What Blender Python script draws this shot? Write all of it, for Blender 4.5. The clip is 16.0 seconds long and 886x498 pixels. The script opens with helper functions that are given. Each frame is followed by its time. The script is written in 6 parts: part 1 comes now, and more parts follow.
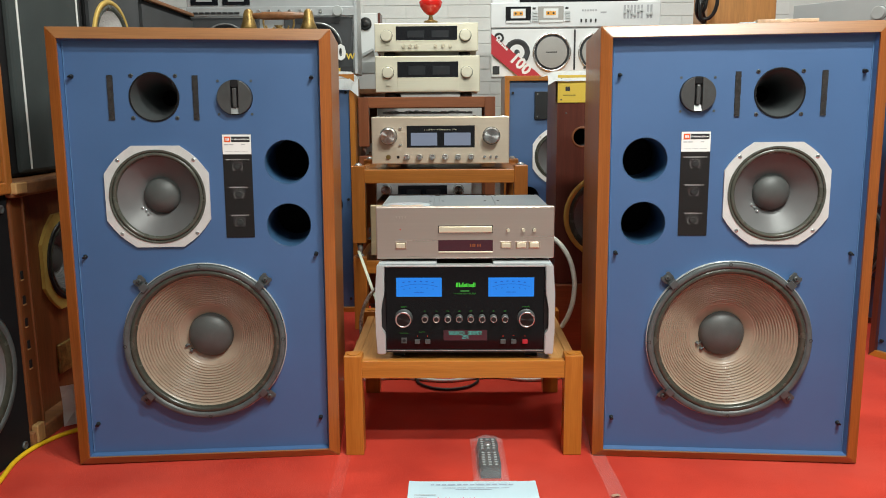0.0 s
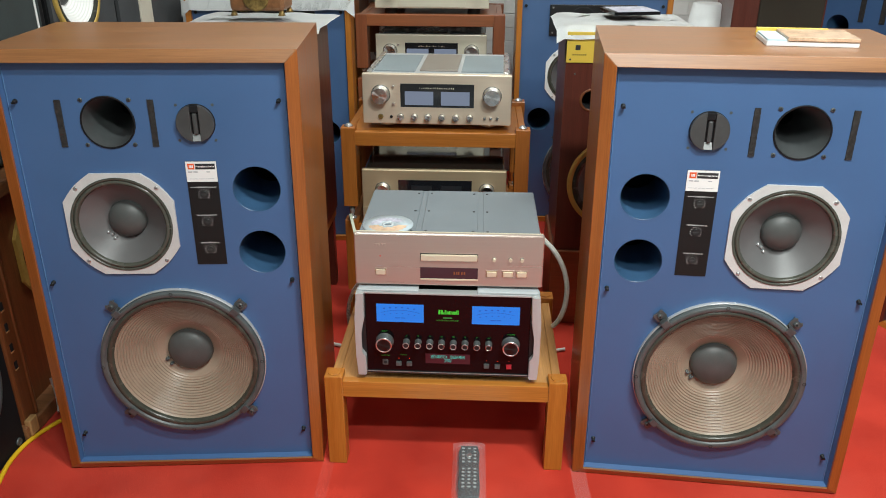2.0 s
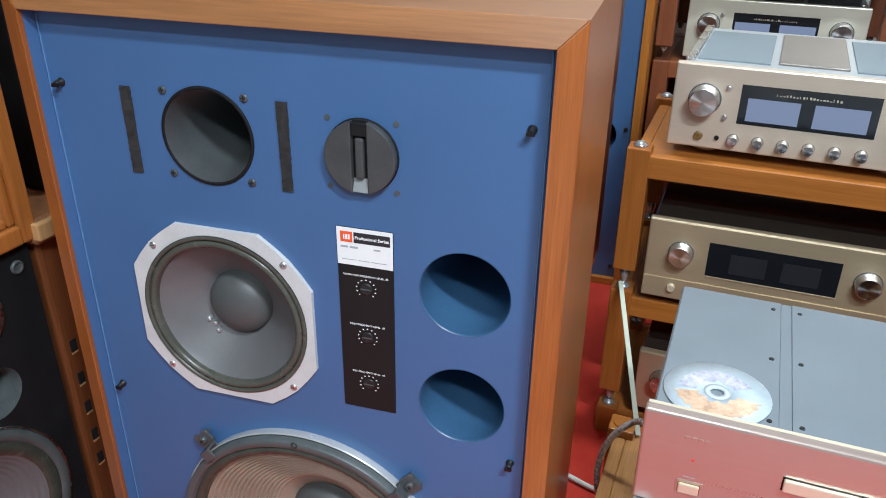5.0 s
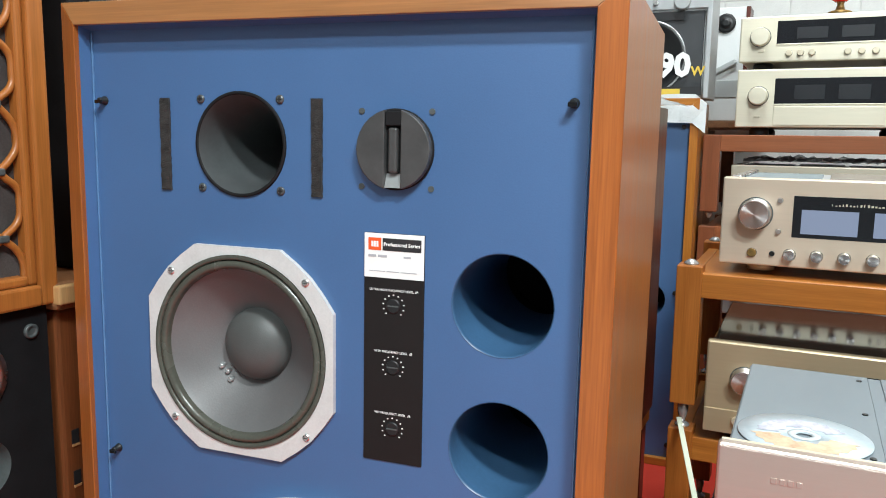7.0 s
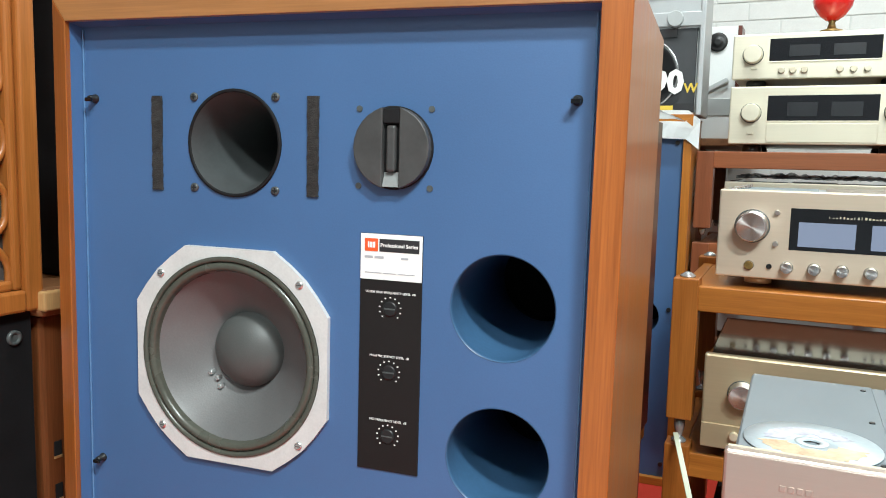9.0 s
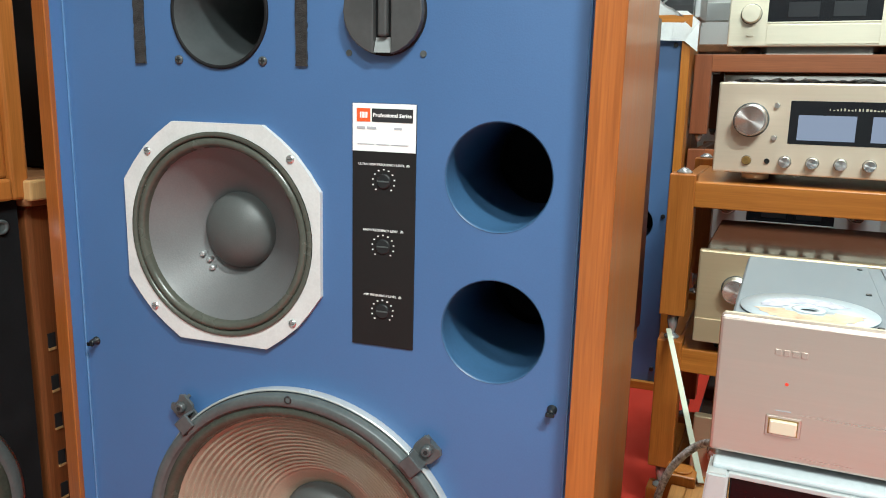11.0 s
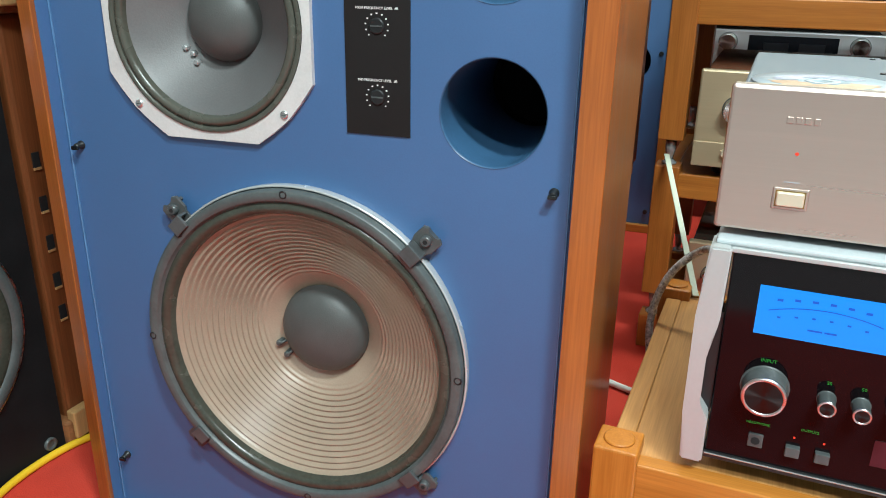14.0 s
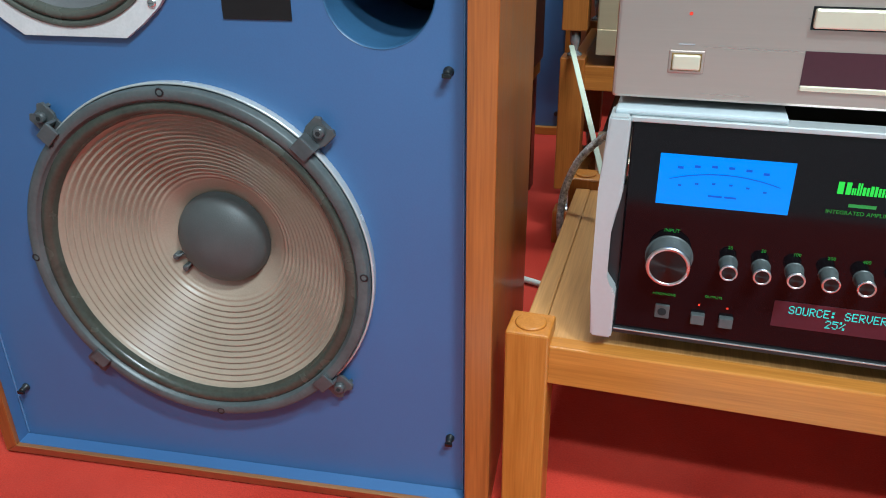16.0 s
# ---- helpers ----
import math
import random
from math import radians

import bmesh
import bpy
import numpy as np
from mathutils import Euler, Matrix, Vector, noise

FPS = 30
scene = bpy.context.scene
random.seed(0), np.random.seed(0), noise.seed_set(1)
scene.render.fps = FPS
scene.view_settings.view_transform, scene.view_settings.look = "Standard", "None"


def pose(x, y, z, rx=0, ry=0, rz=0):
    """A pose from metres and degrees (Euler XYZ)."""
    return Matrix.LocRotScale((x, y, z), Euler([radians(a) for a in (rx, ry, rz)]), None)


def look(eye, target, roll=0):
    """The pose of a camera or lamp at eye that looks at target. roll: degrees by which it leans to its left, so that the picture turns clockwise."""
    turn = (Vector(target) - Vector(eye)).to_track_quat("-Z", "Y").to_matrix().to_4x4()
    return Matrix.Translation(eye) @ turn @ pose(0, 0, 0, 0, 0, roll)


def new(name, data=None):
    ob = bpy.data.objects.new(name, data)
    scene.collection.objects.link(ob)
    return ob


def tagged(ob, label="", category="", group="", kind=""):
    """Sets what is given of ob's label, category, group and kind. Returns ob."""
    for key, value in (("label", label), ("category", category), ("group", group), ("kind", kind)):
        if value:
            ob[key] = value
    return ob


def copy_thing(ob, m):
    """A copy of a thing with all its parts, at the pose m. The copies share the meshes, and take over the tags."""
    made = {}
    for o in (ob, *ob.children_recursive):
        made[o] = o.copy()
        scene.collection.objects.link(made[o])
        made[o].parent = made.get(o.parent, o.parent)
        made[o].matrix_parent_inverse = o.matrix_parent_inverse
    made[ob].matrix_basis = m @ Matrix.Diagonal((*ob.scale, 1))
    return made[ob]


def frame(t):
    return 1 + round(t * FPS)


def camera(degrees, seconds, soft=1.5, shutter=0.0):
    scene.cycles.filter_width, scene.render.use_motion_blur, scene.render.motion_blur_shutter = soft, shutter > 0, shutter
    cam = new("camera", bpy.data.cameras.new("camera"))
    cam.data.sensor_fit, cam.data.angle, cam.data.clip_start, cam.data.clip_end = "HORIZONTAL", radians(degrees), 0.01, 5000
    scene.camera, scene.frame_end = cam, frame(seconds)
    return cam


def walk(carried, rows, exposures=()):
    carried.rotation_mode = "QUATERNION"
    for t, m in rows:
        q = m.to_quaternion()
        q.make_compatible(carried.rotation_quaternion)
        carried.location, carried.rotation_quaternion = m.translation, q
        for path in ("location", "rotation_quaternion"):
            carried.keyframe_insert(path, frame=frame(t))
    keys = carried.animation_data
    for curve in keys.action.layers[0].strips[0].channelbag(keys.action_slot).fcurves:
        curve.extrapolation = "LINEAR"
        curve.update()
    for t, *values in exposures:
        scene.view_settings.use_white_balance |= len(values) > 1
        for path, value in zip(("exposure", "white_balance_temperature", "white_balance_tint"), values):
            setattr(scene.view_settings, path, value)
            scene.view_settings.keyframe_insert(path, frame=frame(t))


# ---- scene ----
cam = camera(59.1, 16.0, soft=1.0)
PATH = [
    (0, (0.006, -0.046, 0.863), (-0.047, 1.924, 0.522), -0.4),
    (0.5, (0.016, -0.035, 0.864), (-0.039, 1.916, 0.429), -0.3),
    (1, (0.039, 0.022, 0.853), (-0.033, 1.941, 0.296), -0.2),
    (1.5, (0.072, 0.173, 1.033), (-0.02, 2.047, 0.339), 0.0),
    (2, (0.101, 0.211, 1.334), (-0.014, 2.038, 0.529), 0.1),
    (2.5, (0.14, 0.234, 1.42), (-0.006, 2.023, 0.537), 0.2),
    (3, (0.115, 0.375, 1.372), (-0.1, 2.134, 0.445), 0.4),
    (3.5, (0.024, 0.613, 1.31), (-0.278, 2.352, 0.369), 0.8),
    (4, (-0.008, 0.808, 1.272), (-0.464, 2.501, 0.31), 1.5),
    (4.5, (-0.044, 0.969, 1.254), (-0.675, 2.606, 0.292), 0.6),
    (5, (-0.154, 1.128, 1.188), (-0.835, 2.783, 0.295), 0.5),
    (5.2, (-0.189, 1.172, 1.138), (-0.896, 2.853, 0.314), 0.2),
    (7.3, (-0.135, 1.122, 0.912), (-1.008, 2.904, 0.664), 1.0),
    (7.5, (-0.137, 1.125, 0.911), (-1.007, 2.911, 0.674), 1.1),
    (8, (-0.146, 1.131, 0.91), (-1.007, 2.923, 0.7), 1.3),
    (8.2, (-0.148, 1.132, 0.909), (-1.007, 2.926, 0.704), 1.3),
    (10.3, (-0.158, 1.14, 0.851), (-0.982, 2.932, 0.519), 1.1),
    (10.5, (-0.156, 1.139, 0.846), (-0.979, 2.926, 0.49), 1.1),
    (11, (-0.158, 1.143, 0.834), (-0.973, 2.924, 0.43), 1.1),
    (11.5, (-0.158, 1.144, 0.827), (-0.966, 2.918, 0.379), 1.1),
    (12, (-0.161, 1.144, 0.815), (-0.958, 2.91, 0.322), 1.1),
    (12.5, (-0.163, 1.145, 0.795), (-0.949, 2.902, 0.25), 1.1),
    (13, (-0.165, 1.146, 0.774), (-0.938, 2.888, 0.169), 1.0),
    (13.5, (-0.167, 1.141, 0.754), (-0.931, 2.871, 0.102), 0.8),
    (14, (-0.165, 1.14, 0.739), (-0.917, 2.855, 0.035), 0.6),
    (14.5, (-0.167, 1.144, 0.723), (-0.903, 2.843, -0.033), 0.4),
    (15, (-0.17, 1.147, 0.706), (-0.883, 2.834, -0.098), 0.0),
    (15.5, (-0.164, 1.152, 0.692), (-0.817, 2.843, -0.153), -0.5),
    (16, (-0.148, 1.162, 0.695), (-0.694, 2.873, -0.185), -0.9),
]

EXPOSURES = [(0, 0.01, 7150, 16), (1.5, -0.05, 7050, 16), (2.5, -0.12, 6650, 17), (3.5, -0.05, 6250, 18), (4.5, 0.07, 5950, 19), (5.2, 0.24, 6100, 18), (7.5, 0.5, 6600, 16), (11, 0.57, 6650, 11), (12.5, 0.56, 6550, 10), (14.5, 0.46, 6200, 8), (16, 0.32, 5800, 8)]
walk(cam, [(t, look(eye, target, roll)) for t, eye, target, roll in PATH], EXPOSURES)

# ---- light: assumed ceiling lamps out of view, added to light the room ----
world = bpy.data.worlds.new("room_air")
scene.world = world
world.use_nodes = True
world.node_tree.nodes["Background"].inputs[0].default_value = (0.8, 0.85, 0.9, 1)
world.node_tree.nodes["Background"].inputs[1].default_value = 0.03
ASSUMED_LAMPS = [(0.50, -0.12, 58), (0.82, 0.66, 77), (-0.6, -2.4, 16), (0.9, -2.4, 16), (-0.25, 2.75, 28), (1.5, 2.75, 20)]
for lx, ly, watts in ASSUMED_LAMPS:
    lamp_data = bpy.data.lights.new("assumed_lamp", "AREA")
    lamp_data.shape, lamp_data.size, lamp_data.size_y = "RECTANGLE", 0.60, 0.16
    lamp_data.energy, lamp_data.color = watts, (0.86, 1.0, 0.985)
    lamp = new("assumed_lamp", lamp_data)
    lamp.matrix_world = pose(lx, ly, 2.72)


# ---- materials ----
def mat(name, base, rough=0.5, metal=0.0, var=0.12, scale=8.0, fine=220.0, bump=0.0, spec=0.5, grain=None, coat=0.0, stretch=None, second=None, brushed=None):
    """A surface with variation at two scales. grain: axis along which wood grain runs."""
    m = bpy.data.materials.new(name)
    m.use_nodes = True
    nt = m.node_tree
    n, link = nt.nodes, nt.links.new
    b = n["Principled BSDF"]
    b.inputs["Roughness"].default_value, b.inputs["Metallic"].default_value = rough, metal
    b.inputs["Specular IOR Level"].default_value = spec
    b.inputs["Coat Weight"].default_value = coat
    b.inputs["Coat Roughness"].default_value = 0.15
    co = n.new("ShaderNodeTexCoord")
    mp = n.new("ShaderNodeMapping")
    link(co.outputs["Object"], mp.inputs[0])
    if grain:
        mp.inputs["Scale"].default_value = tuple(0.6 if a == grain else 18.0 for a in "xyz")
    elif brushed:
        mp.inputs["Scale"].default_value = tuple(0.5 if a == brushed else 30.0 for a in "xyz")
    big = n.new("ShaderNodeTexNoise")
    big.inputs["Scale"].default_value, big.inputs["Detail"].default_value = scale if not grain else 3.0, 5
    small = n.new("ShaderNodeTexNoise")
    small.inputs["Scale"].default_value, small.inputs["Detail"].default_value = fine if not grain else 26.0, 4
    link(mp.outputs[0], big.inputs["Vector"])
    link(mp.outputs[0], small.inputs["Vector"])
    ramp = n.new("ShaderNodeValToRGB")
    dark = tuple(c * (1 - var * 1.6) for c in base)
    lite = tuple(min(1.0, c * (1 + var)) for c in (second or base))
    ramp.color_ramp.elements[0].color, ramp.color_ramp.elements[1].color = (*dark, 1), (*lite, 1)
    ramp.color_ramp.elements[0].position, ramp.color_ramp.elements[1].position = 0.3, 0.7
    mix = n.new("ShaderNodeMix")
    mix.data_type = "FLOAT"
    mix.inputs[0].default_value = 0.45 if grain else 0.35
    link(big.outputs[0], mix.inputs[2])
    link(small.outputs[0], mix.inputs[3])
    link(mix.outputs[0], ramp.inputs[0])
    link(ramp.outputs[0], b.inputs["Base Color"])
    rr = n.new("ShaderNodeMapRange")
    rr.inputs[3].default_value, rr.inputs[4].default_value = max(0.02, rough - 0.08), min(1, rough + 0.08)
    link(big.outputs[0], rr.inputs[0])
    link(rr.outputs[0], b.inputs["Roughness"])
    if bump:
        bp = n.new("ShaderNodeBump")
        bp.inputs["Strength"].default_value, bp.inputs["Distance"].default_value = bump, 0.002
        link(small.outputs[0], bp.inputs["Height"])
        link(bp.outputs[0], b.inputs["Normal"])
    return m


def glow(name, colour, strength):
    m = bpy.data.materials.new(name)
    m.use_nodes = True
    b = m.node_tree.nodes["Principled BSDF"]
    b.inputs["Base Color"].default_value = (*[0.15 * c for c in colour], 1)
    b.inputs["Emission Color"].default_value, b.inputs["Emission Strength"].default_value = (*colour, 1), strength
    b.inputs["Roughness"].default_value = 0.25
    return m


def clear(name, colour=(1, 1, 1), rough=0.05, alpha=0.25):
    m = bpy.data.materials.new(name)
    m.use_nodes = True
    b = m.node_tree.nodes["Principled BSDF"]
    b.inputs["Base Color"].default_value = (*colour, 1)
    b.inputs["Roughness"].default_value, b.inputs["Alpha"].default_value = rough, alpha
    return m


BLUE = mat("blue_baffle_paint", (0.042, 0.116, 0.266), 0.50, var=0.07, scale=5, fine=500, bump=0.06, spec=0.8)
# lighter than the baffle blue, so the edge glint lies in the colour
BLUEGLINT = mat("blue_bead_glint", (0.085, 0.19, 0.36), 0.22, var=0.1, scale=40, spec=0.9)
TUBEB = mat("blue_duct_paint", (0.037, 0.100, 0.195), 0.36, var=0.12, scale=12, spec=0.6)
TEAK_Z = mat("teak_upright", (0.27, 0.072, 0.013), 0.36, var=0.15, grain="z", bump=0.03, coat=0.15, spec=0.5, second=(0.36, 0.108, 0.021))
TEAK_X = mat("teak_across", (0.25, 0.098, 0.030), 0.36, var=0.14, grain="x", bump=0.03, coat=0.5, spec=0.6, second=(0.34, 0.140, 0.046))
TEAK_X.node_tree.nodes["Principled BSDF"].inputs["Coat Roughness"].default_value = 0.34
OAK_X = mat("honey_wood_across", (0.42, 0.145, 0.020), 0.36, var=0.12, grain="x", bump=0.03, coat=0.1, spec=0.4, second=(0.50, 0.19, 0.034))
OAK_Y = mat("honey_wood_deep", (0.43, 0.19, 0.055), 0.36, var=0.14, grain="y", bump=0.03, coat=0.2, spec=0.45, second=(0.55, 0.27, 0.092))
OAK_Z = mat("honey_wood_upright", (0.41, 0.125, 0.013), 0.36, var=0.12, grain="z", bump=0.03, coat=0.1, spec=0.4, second=(0.47, 0.175, 0.030))
AMBER_X = mat("amber_wood_across", (0.35, 0.108, 0.016), 0.36, var=0.14, grain="x", bump=0.03, coat=0.1, spec=0.4, second=(0.41, 0.145, 0.026))
AMBER_Z = mat("amber_wood_upright", (0.30, 0.088, 0.013), 0.36, var=0.14, grain="z", bump=0.03, coat=0.1, spec=0.4, second=(0.36, 0.118, 0.022))
CHERRY_X = mat("red_brown_wood_across", (0.27, 0.085, 0.032), 0.36, var=0.18, grain="x", coat=0.2)
CHERRY_Z = mat("red_brown_wood_upright", (0.22, 0.068, 0.028), 0.36, var=0.18, grain="z", coat=0.2)
MAHOG = mat("dark_mahogany", (0.11, 0.026, 0.016), 0.35, var=0.22, grain="z", coat=0.2)
WALNUT = mat("carved_walnut", (0.20, 0.062, 0.020), 0.42, var=0.3, grain="z", bump=0.08, coat=0.1)
WALNUT_Y = mat("carved_walnut_moulding", (0.26, 0.11, 0.045), 0.42, var=0.3, grain="y", bump=0.08)
LATOAK = mat("lattice_frame_oak", (0.37, 0.120, 0.024), 0.4, var=0.22, grain="z", bump=0.05, coat=0.1)
GOLDOAK = mat("lattice_oak", (0.46, 0.20, 0.055), 0.4, var=0.2, grain="z", bump=0.05)
PLYEDGE = mat("pale_plywood_edge", (0.55, 0.32, 0.13), 0.55, var=0.2, grain="z")
BLACKP = mat("black_plastic", (0.012, 0.013, 0.014), 0.38, var=0.15)
BLACKM = mat("matt_black_paint", (0.007, 0.007, 0.008), 0.7, var=0.3, scale=20, spec=0.25)
BLACKG = mat("gloss_black", (0.006, 0.006, 0.007), 0.12, var=0.1)
# near-black that paints in the shade inside holes, slots and ducts
HOLE = mat("hole_shade_black", (0.008, 0.008, 0.009), 0.9, var=0.1)
HORNG = mat("moulded_horn_plastic", (0.060, 0.066, 0.068), 0.4, var=0.12, scale=30)
TWEET = mat("dark_grey_casting", (0.055, 0.055, 0.055), 0.4, var=0.15, scale=40)
ALU = mat("bright_aluminium", (0.75, 0.75, 0.74), 0.28, metal=1.0, var=0.06, scale=30)
CAST = mat("cast_aluminium_frame", (0.61, 0.61, 0.60), 0.42, metal=0.1, var=0.08, scale=25, fine=400, bump=0.05)
STEEL = mat("plated_steel", (0.55, 0.56, 0.56), 0.22, metal=0.7, var=0.15, scale=60)
RIMB = mat("bright_plated_rim", (0.58, 0.58, 0.57), 0.25, metal=0.45, var=0.06, scale=40)
DKSTEEL = mat("blackened_steel", (0.085, 0.095, 0.095), 0.36, metal=0.15, var=0.2, scale=50)
GASKET = mat("grey_gasket", (0.078, 0.090, 0.090), 0.40, var=0.2, scale=30, bump=0.1)
CLAMPM = mat("galvanised_bracket", (0.085, 0.092, 0.094), 0.32, metal=0.25, var=0.2, scale=50)
RUBBER = mat("treated_cloth_surround", (0.052, 0.056, 0.044), 0.26, var=0.25, scale=30, bump=0.1)
RUBBERM = mat("grey_rubber_surround", (0.072, 0.074, 0.060), 0.26, var=0.15, scale=30)
CONE15 = mat("brown_paper_cone", (0.325, 0.248, 0.184), 0.33, var=0.12, scale=14, fine=500, bump=0.12)
CONE10 = mat("grey_paper_cone", (0.120, 0.119, 0.120), 0.44, var=0.12, scale=14, fine=500, bump=0.1)
CAP = mat("grey_dust_cap", (0.072, 0.076, 0.074), 0.50, var=0.12, scale=30, fine=600, bump=0.1)
WHITEP = mat("white_print", (0.80, 0.80, 0.78), 0.5, var=0.03)
INK = mat("dark_ink", (0.02, 0.02, 0.022), 0.5, var=0.05)
GREYINK = mat("grey_ink", (0.38, 0.39, 0.41), 0.6, var=0.05)
REDINK = mat("red_ink", (0.75, 0.11, 0.13), 0.6, var=0.15)
ORANGE = mat("orange_badge", (0.80, 0.10, 0.02), 0.4, var=0.04)
PANELB = mat("black_control_plate", (0.010, 0.009, 0.009), 0.55, var=0.1, spec=0.3)
VELCRO = mat("fuzzy_fastener_strip", (0.028, 0.026, 0.025), 0.95, var=0.5, scale=120, fine=700, bump=0.8)
CHAMP = mat("champagne_metal", (0.74, 0.62, 0.49), 0.36, metal=0.5, var=0.025, scale=6, fine=60, brushed="x", bump=0.01)
GOLDF = mat("pale_gold_metal", (0.80, 0.75, 0.60), 0.36, metal=0.45, var=0.025, scale=6, fine=60, brushed="x", bump=0.01)
BRONZ = mat("dull_gold_metal", (0.55, 0.44, 0.285), 0.38, metal=0.6, var=0.03, scale=6, fine=60, brushed="x")
ROSE = mat("rosy_champagne_metal", (0.57, 0.465, 0.41), 0.30, metal=0.75, var=0.025, scale=6, fine=60, brushed="x", bump=0.01)
CREAM = mat("cream_button_metal", (0.80, 0.72, 0.55), 0.3, metal=0.5, var=0.03)
GREYTOP = mat("grey_enamel_steel", (0.17, 0.20, 0.22), 0.42, metal=0.1, var=0.06, scale=10, fine=700, bump=0.08)
BROWNTOP = mat("dark_polished_lid", (0.030, 0.024, 0.019), 0.035, metal=0.1, var=0.1)
GLASSB = mat("black_glass", (0.005, 0.003, 0.004), 0.05, var=0.1, spec=0.22)
SILVER = mat("silver_end_cap", (0.50, 0.525, 0.525), 0.36, metal=0.35, var=0.04)
FOAMW = mat("grey_white_pad", (0.45, 0.50, 0.52), 0.6, var=0.1)
SMOKE = mat("smoked_window", (0.010, 0.011, 0.014), 0.08, var=0.1, coat=0.4)
MBLUE = glow("blue_meter_light", (0.0, 0.25, 0.95), 0.75)
MFIG = glow("dim_blue_figures", (0.0, 0.12, 0.80), 0.48)
LUXM = glow("pale_meter_light", (0.28, 0.36, 0.50), 0.50)
GREEND = glow("dim_green_print_light", (0.05, 0.45, 0.06), 0.28)
GREENL = glow("green_letter_light", (0.05, 0.75, 0.06), 0.7)
CYANL = glow("cyan_display_light", (0.05, 0.75, 0.65), 0.85)
REDL = glow("red_indicator", (0.9, 0.06, 0.03), 0.7)
AMBERL = glow("amber_digits", (0.6, 0.16, 0.05), 0.28)
PLUM = mat("plum_display_window", (0.060, 0.014, 0.022), 0.15, var=0.1)
YELLOW = mat("yellow_plate", (0.72, 0.50, 0.07), 0.4, var=0.05)
AMBLAB = mat("amber_label", (0.78, 0.36, 0.05), 0.5, var=0.06)
YCABLE = mat("yellow_cable", (0.80, 0.50, 0.02), 0.45, var=0.06)
GOLDR = mat("gold_driver_flange", (0.60, 0.40, 0.10), 0.45, metal=0.2, var=0.12, scale=30)
BRASS = mat("aged_brass", (0.36, 0.23, 0.075), 0.40, metal=0.6, var=0.45, scale=50)
PAPER = mat("pale_blue_paper", (0.52, 0.70, 0.78), 0.7, var=0.03, scale=6)
SCRAP = mat("crumpled_tape", (0.66, 0.44, 0.32), 0.3, var=0.2, scale=60)
CLOTHW = mat("white_cloth", (0.78, 0.80, 0.80), 0.85, var=0.06, scale=10, bump=0.2)
GRILLE = mat("dark_green_grille_cloth", (0.030, 0.040, 0.040), 0.85, var=0.2, scale=10, fine=600, bump=0.3)
GRILLEG = mat("grey_grille_cloth", (0.055, 0.058, 0.062), 0.9, var=0.2, scale=10, fine=600, bump=0.3)
LATCLOTH = mat("lattice_backing_cloth", (0.055, 0.045, 0.042), 0.95, var=0.3, scale=14, fine=500, bump=0.3)
LATEX = mat("white_cable_sleeve", (0.70, 0.72, 0.66), 0.45, var=0.12, scale=60, fine=300, bump=0.3)
BRAID = mat("braided_grey_cable", (0.66, 0.65, 0.65), 0.35, metal=0.4, var=0.6, scale=160, fine=500, bump=0.6)
STRAP = mat("pale_green_strap", (0.46, 0.49, 0.38), 0.6, var=0.06)
SILVP = mat("silver_plastic", (0.50, 0.52, 0.53), 0.38, metal=0.35, var=0.05)
DECKP = mat("pale_silver_plastic", (0.68, 0.70, 0.71), 0.36, metal=0.2, var=0.05)
WHITEB = mat("white_plastic", (0.76, 0.78, 0.78), 0.45, var=0.04)
REDP = mat("red_banner", (0.48, 0.018, 0.030), 0.5, var=0.06)
REDGLASS = mat("red_lamp_glass", (0.75, 0.02, 0.015), 0.15, var=0.1, coat=0.5)
CREAMP = mat("cream_panel", (0.62, 0.57, 0.47), 0.6, var=0.08)
WALLP = mat("white_wall_paint", (0.80, 0.80, 0.78), 0.75, var=0.04, scale=4, bump=0.1)
BRICKW = mat("white_painted_brick", (0.82, 0.82, 0.80), 0.7, var=0.05, scale=14, bump=0.25)
CEIL = mat("ceiling_paint", (0.82, 0.82, 0.80), 0.85, var=0.03, scale=3)
FILM = clear("clear_polythene", (0.9, 0.92, 0.95), 0.10, 0.12)
FAINT = clear("faint_seam_film", (0.85, 0.72, 0.68), 0.3, 0.022)
WRAP = clear("pale_crumpled_film", (0.62, 0.68, 0.70), 0.22, 0.55)
TAPE = clear("clear_packing_tape", (0.85, 0.72, 0.68), 0.12, 0.085)
def spun(name, base, rough=0.24):
    """Metal turned on a lathe: highlights run out from the middle."""
    m = mat(name, base, rough, metal=1.0, var=0.03)
    nt = m.node_tree
    b = nt.nodes["Principled BSDF"]
    b.inputs["Anisotropic"].default_value = 0.9
    tg = nt.nodes.new("ShaderNodeTangent")
    tg.direction_type, tg.axis = "RADIAL", "Y"
    nt.links.new(tg.outputs[0], b.inputs["Tangent"])
    return m


SPUN = spun("spun_aluminium", (0.80, 0.78, 0.77))
SPUND = spun("spun_black", (0.045, 0.048, 0.048), 0.34)
GREYPL = mat("grey_brushed_plate", (0.34, 0.33, 0.31), 0.45, metal=0.3, var=0.08)
DIMWIN = mat("dark_meter_face", (0.018, 0.020, 0.024), 0.3, var=0.1)
GREYRAMP = mat("machined_ramp", (0.26, 0.27, 0.27), 0.42, metal=0.2, var=0.1)
LIDGREY = mat("pale_grey_mesh", (0.22, 0.265, 0.285), 0.5, metal=0.1, var=0.1, scale=10, fine=700, bump=0.2)
TAUPE = mat("taupe_metal_lid", (0.27, 0.235, 0.205), 0.35, metal=0.3, var=0.05)
DISC = mat("compact_disc_print", (0.44, 0.52, 0.56), 0.32, metal=0.0, var=0.1, scale=20)
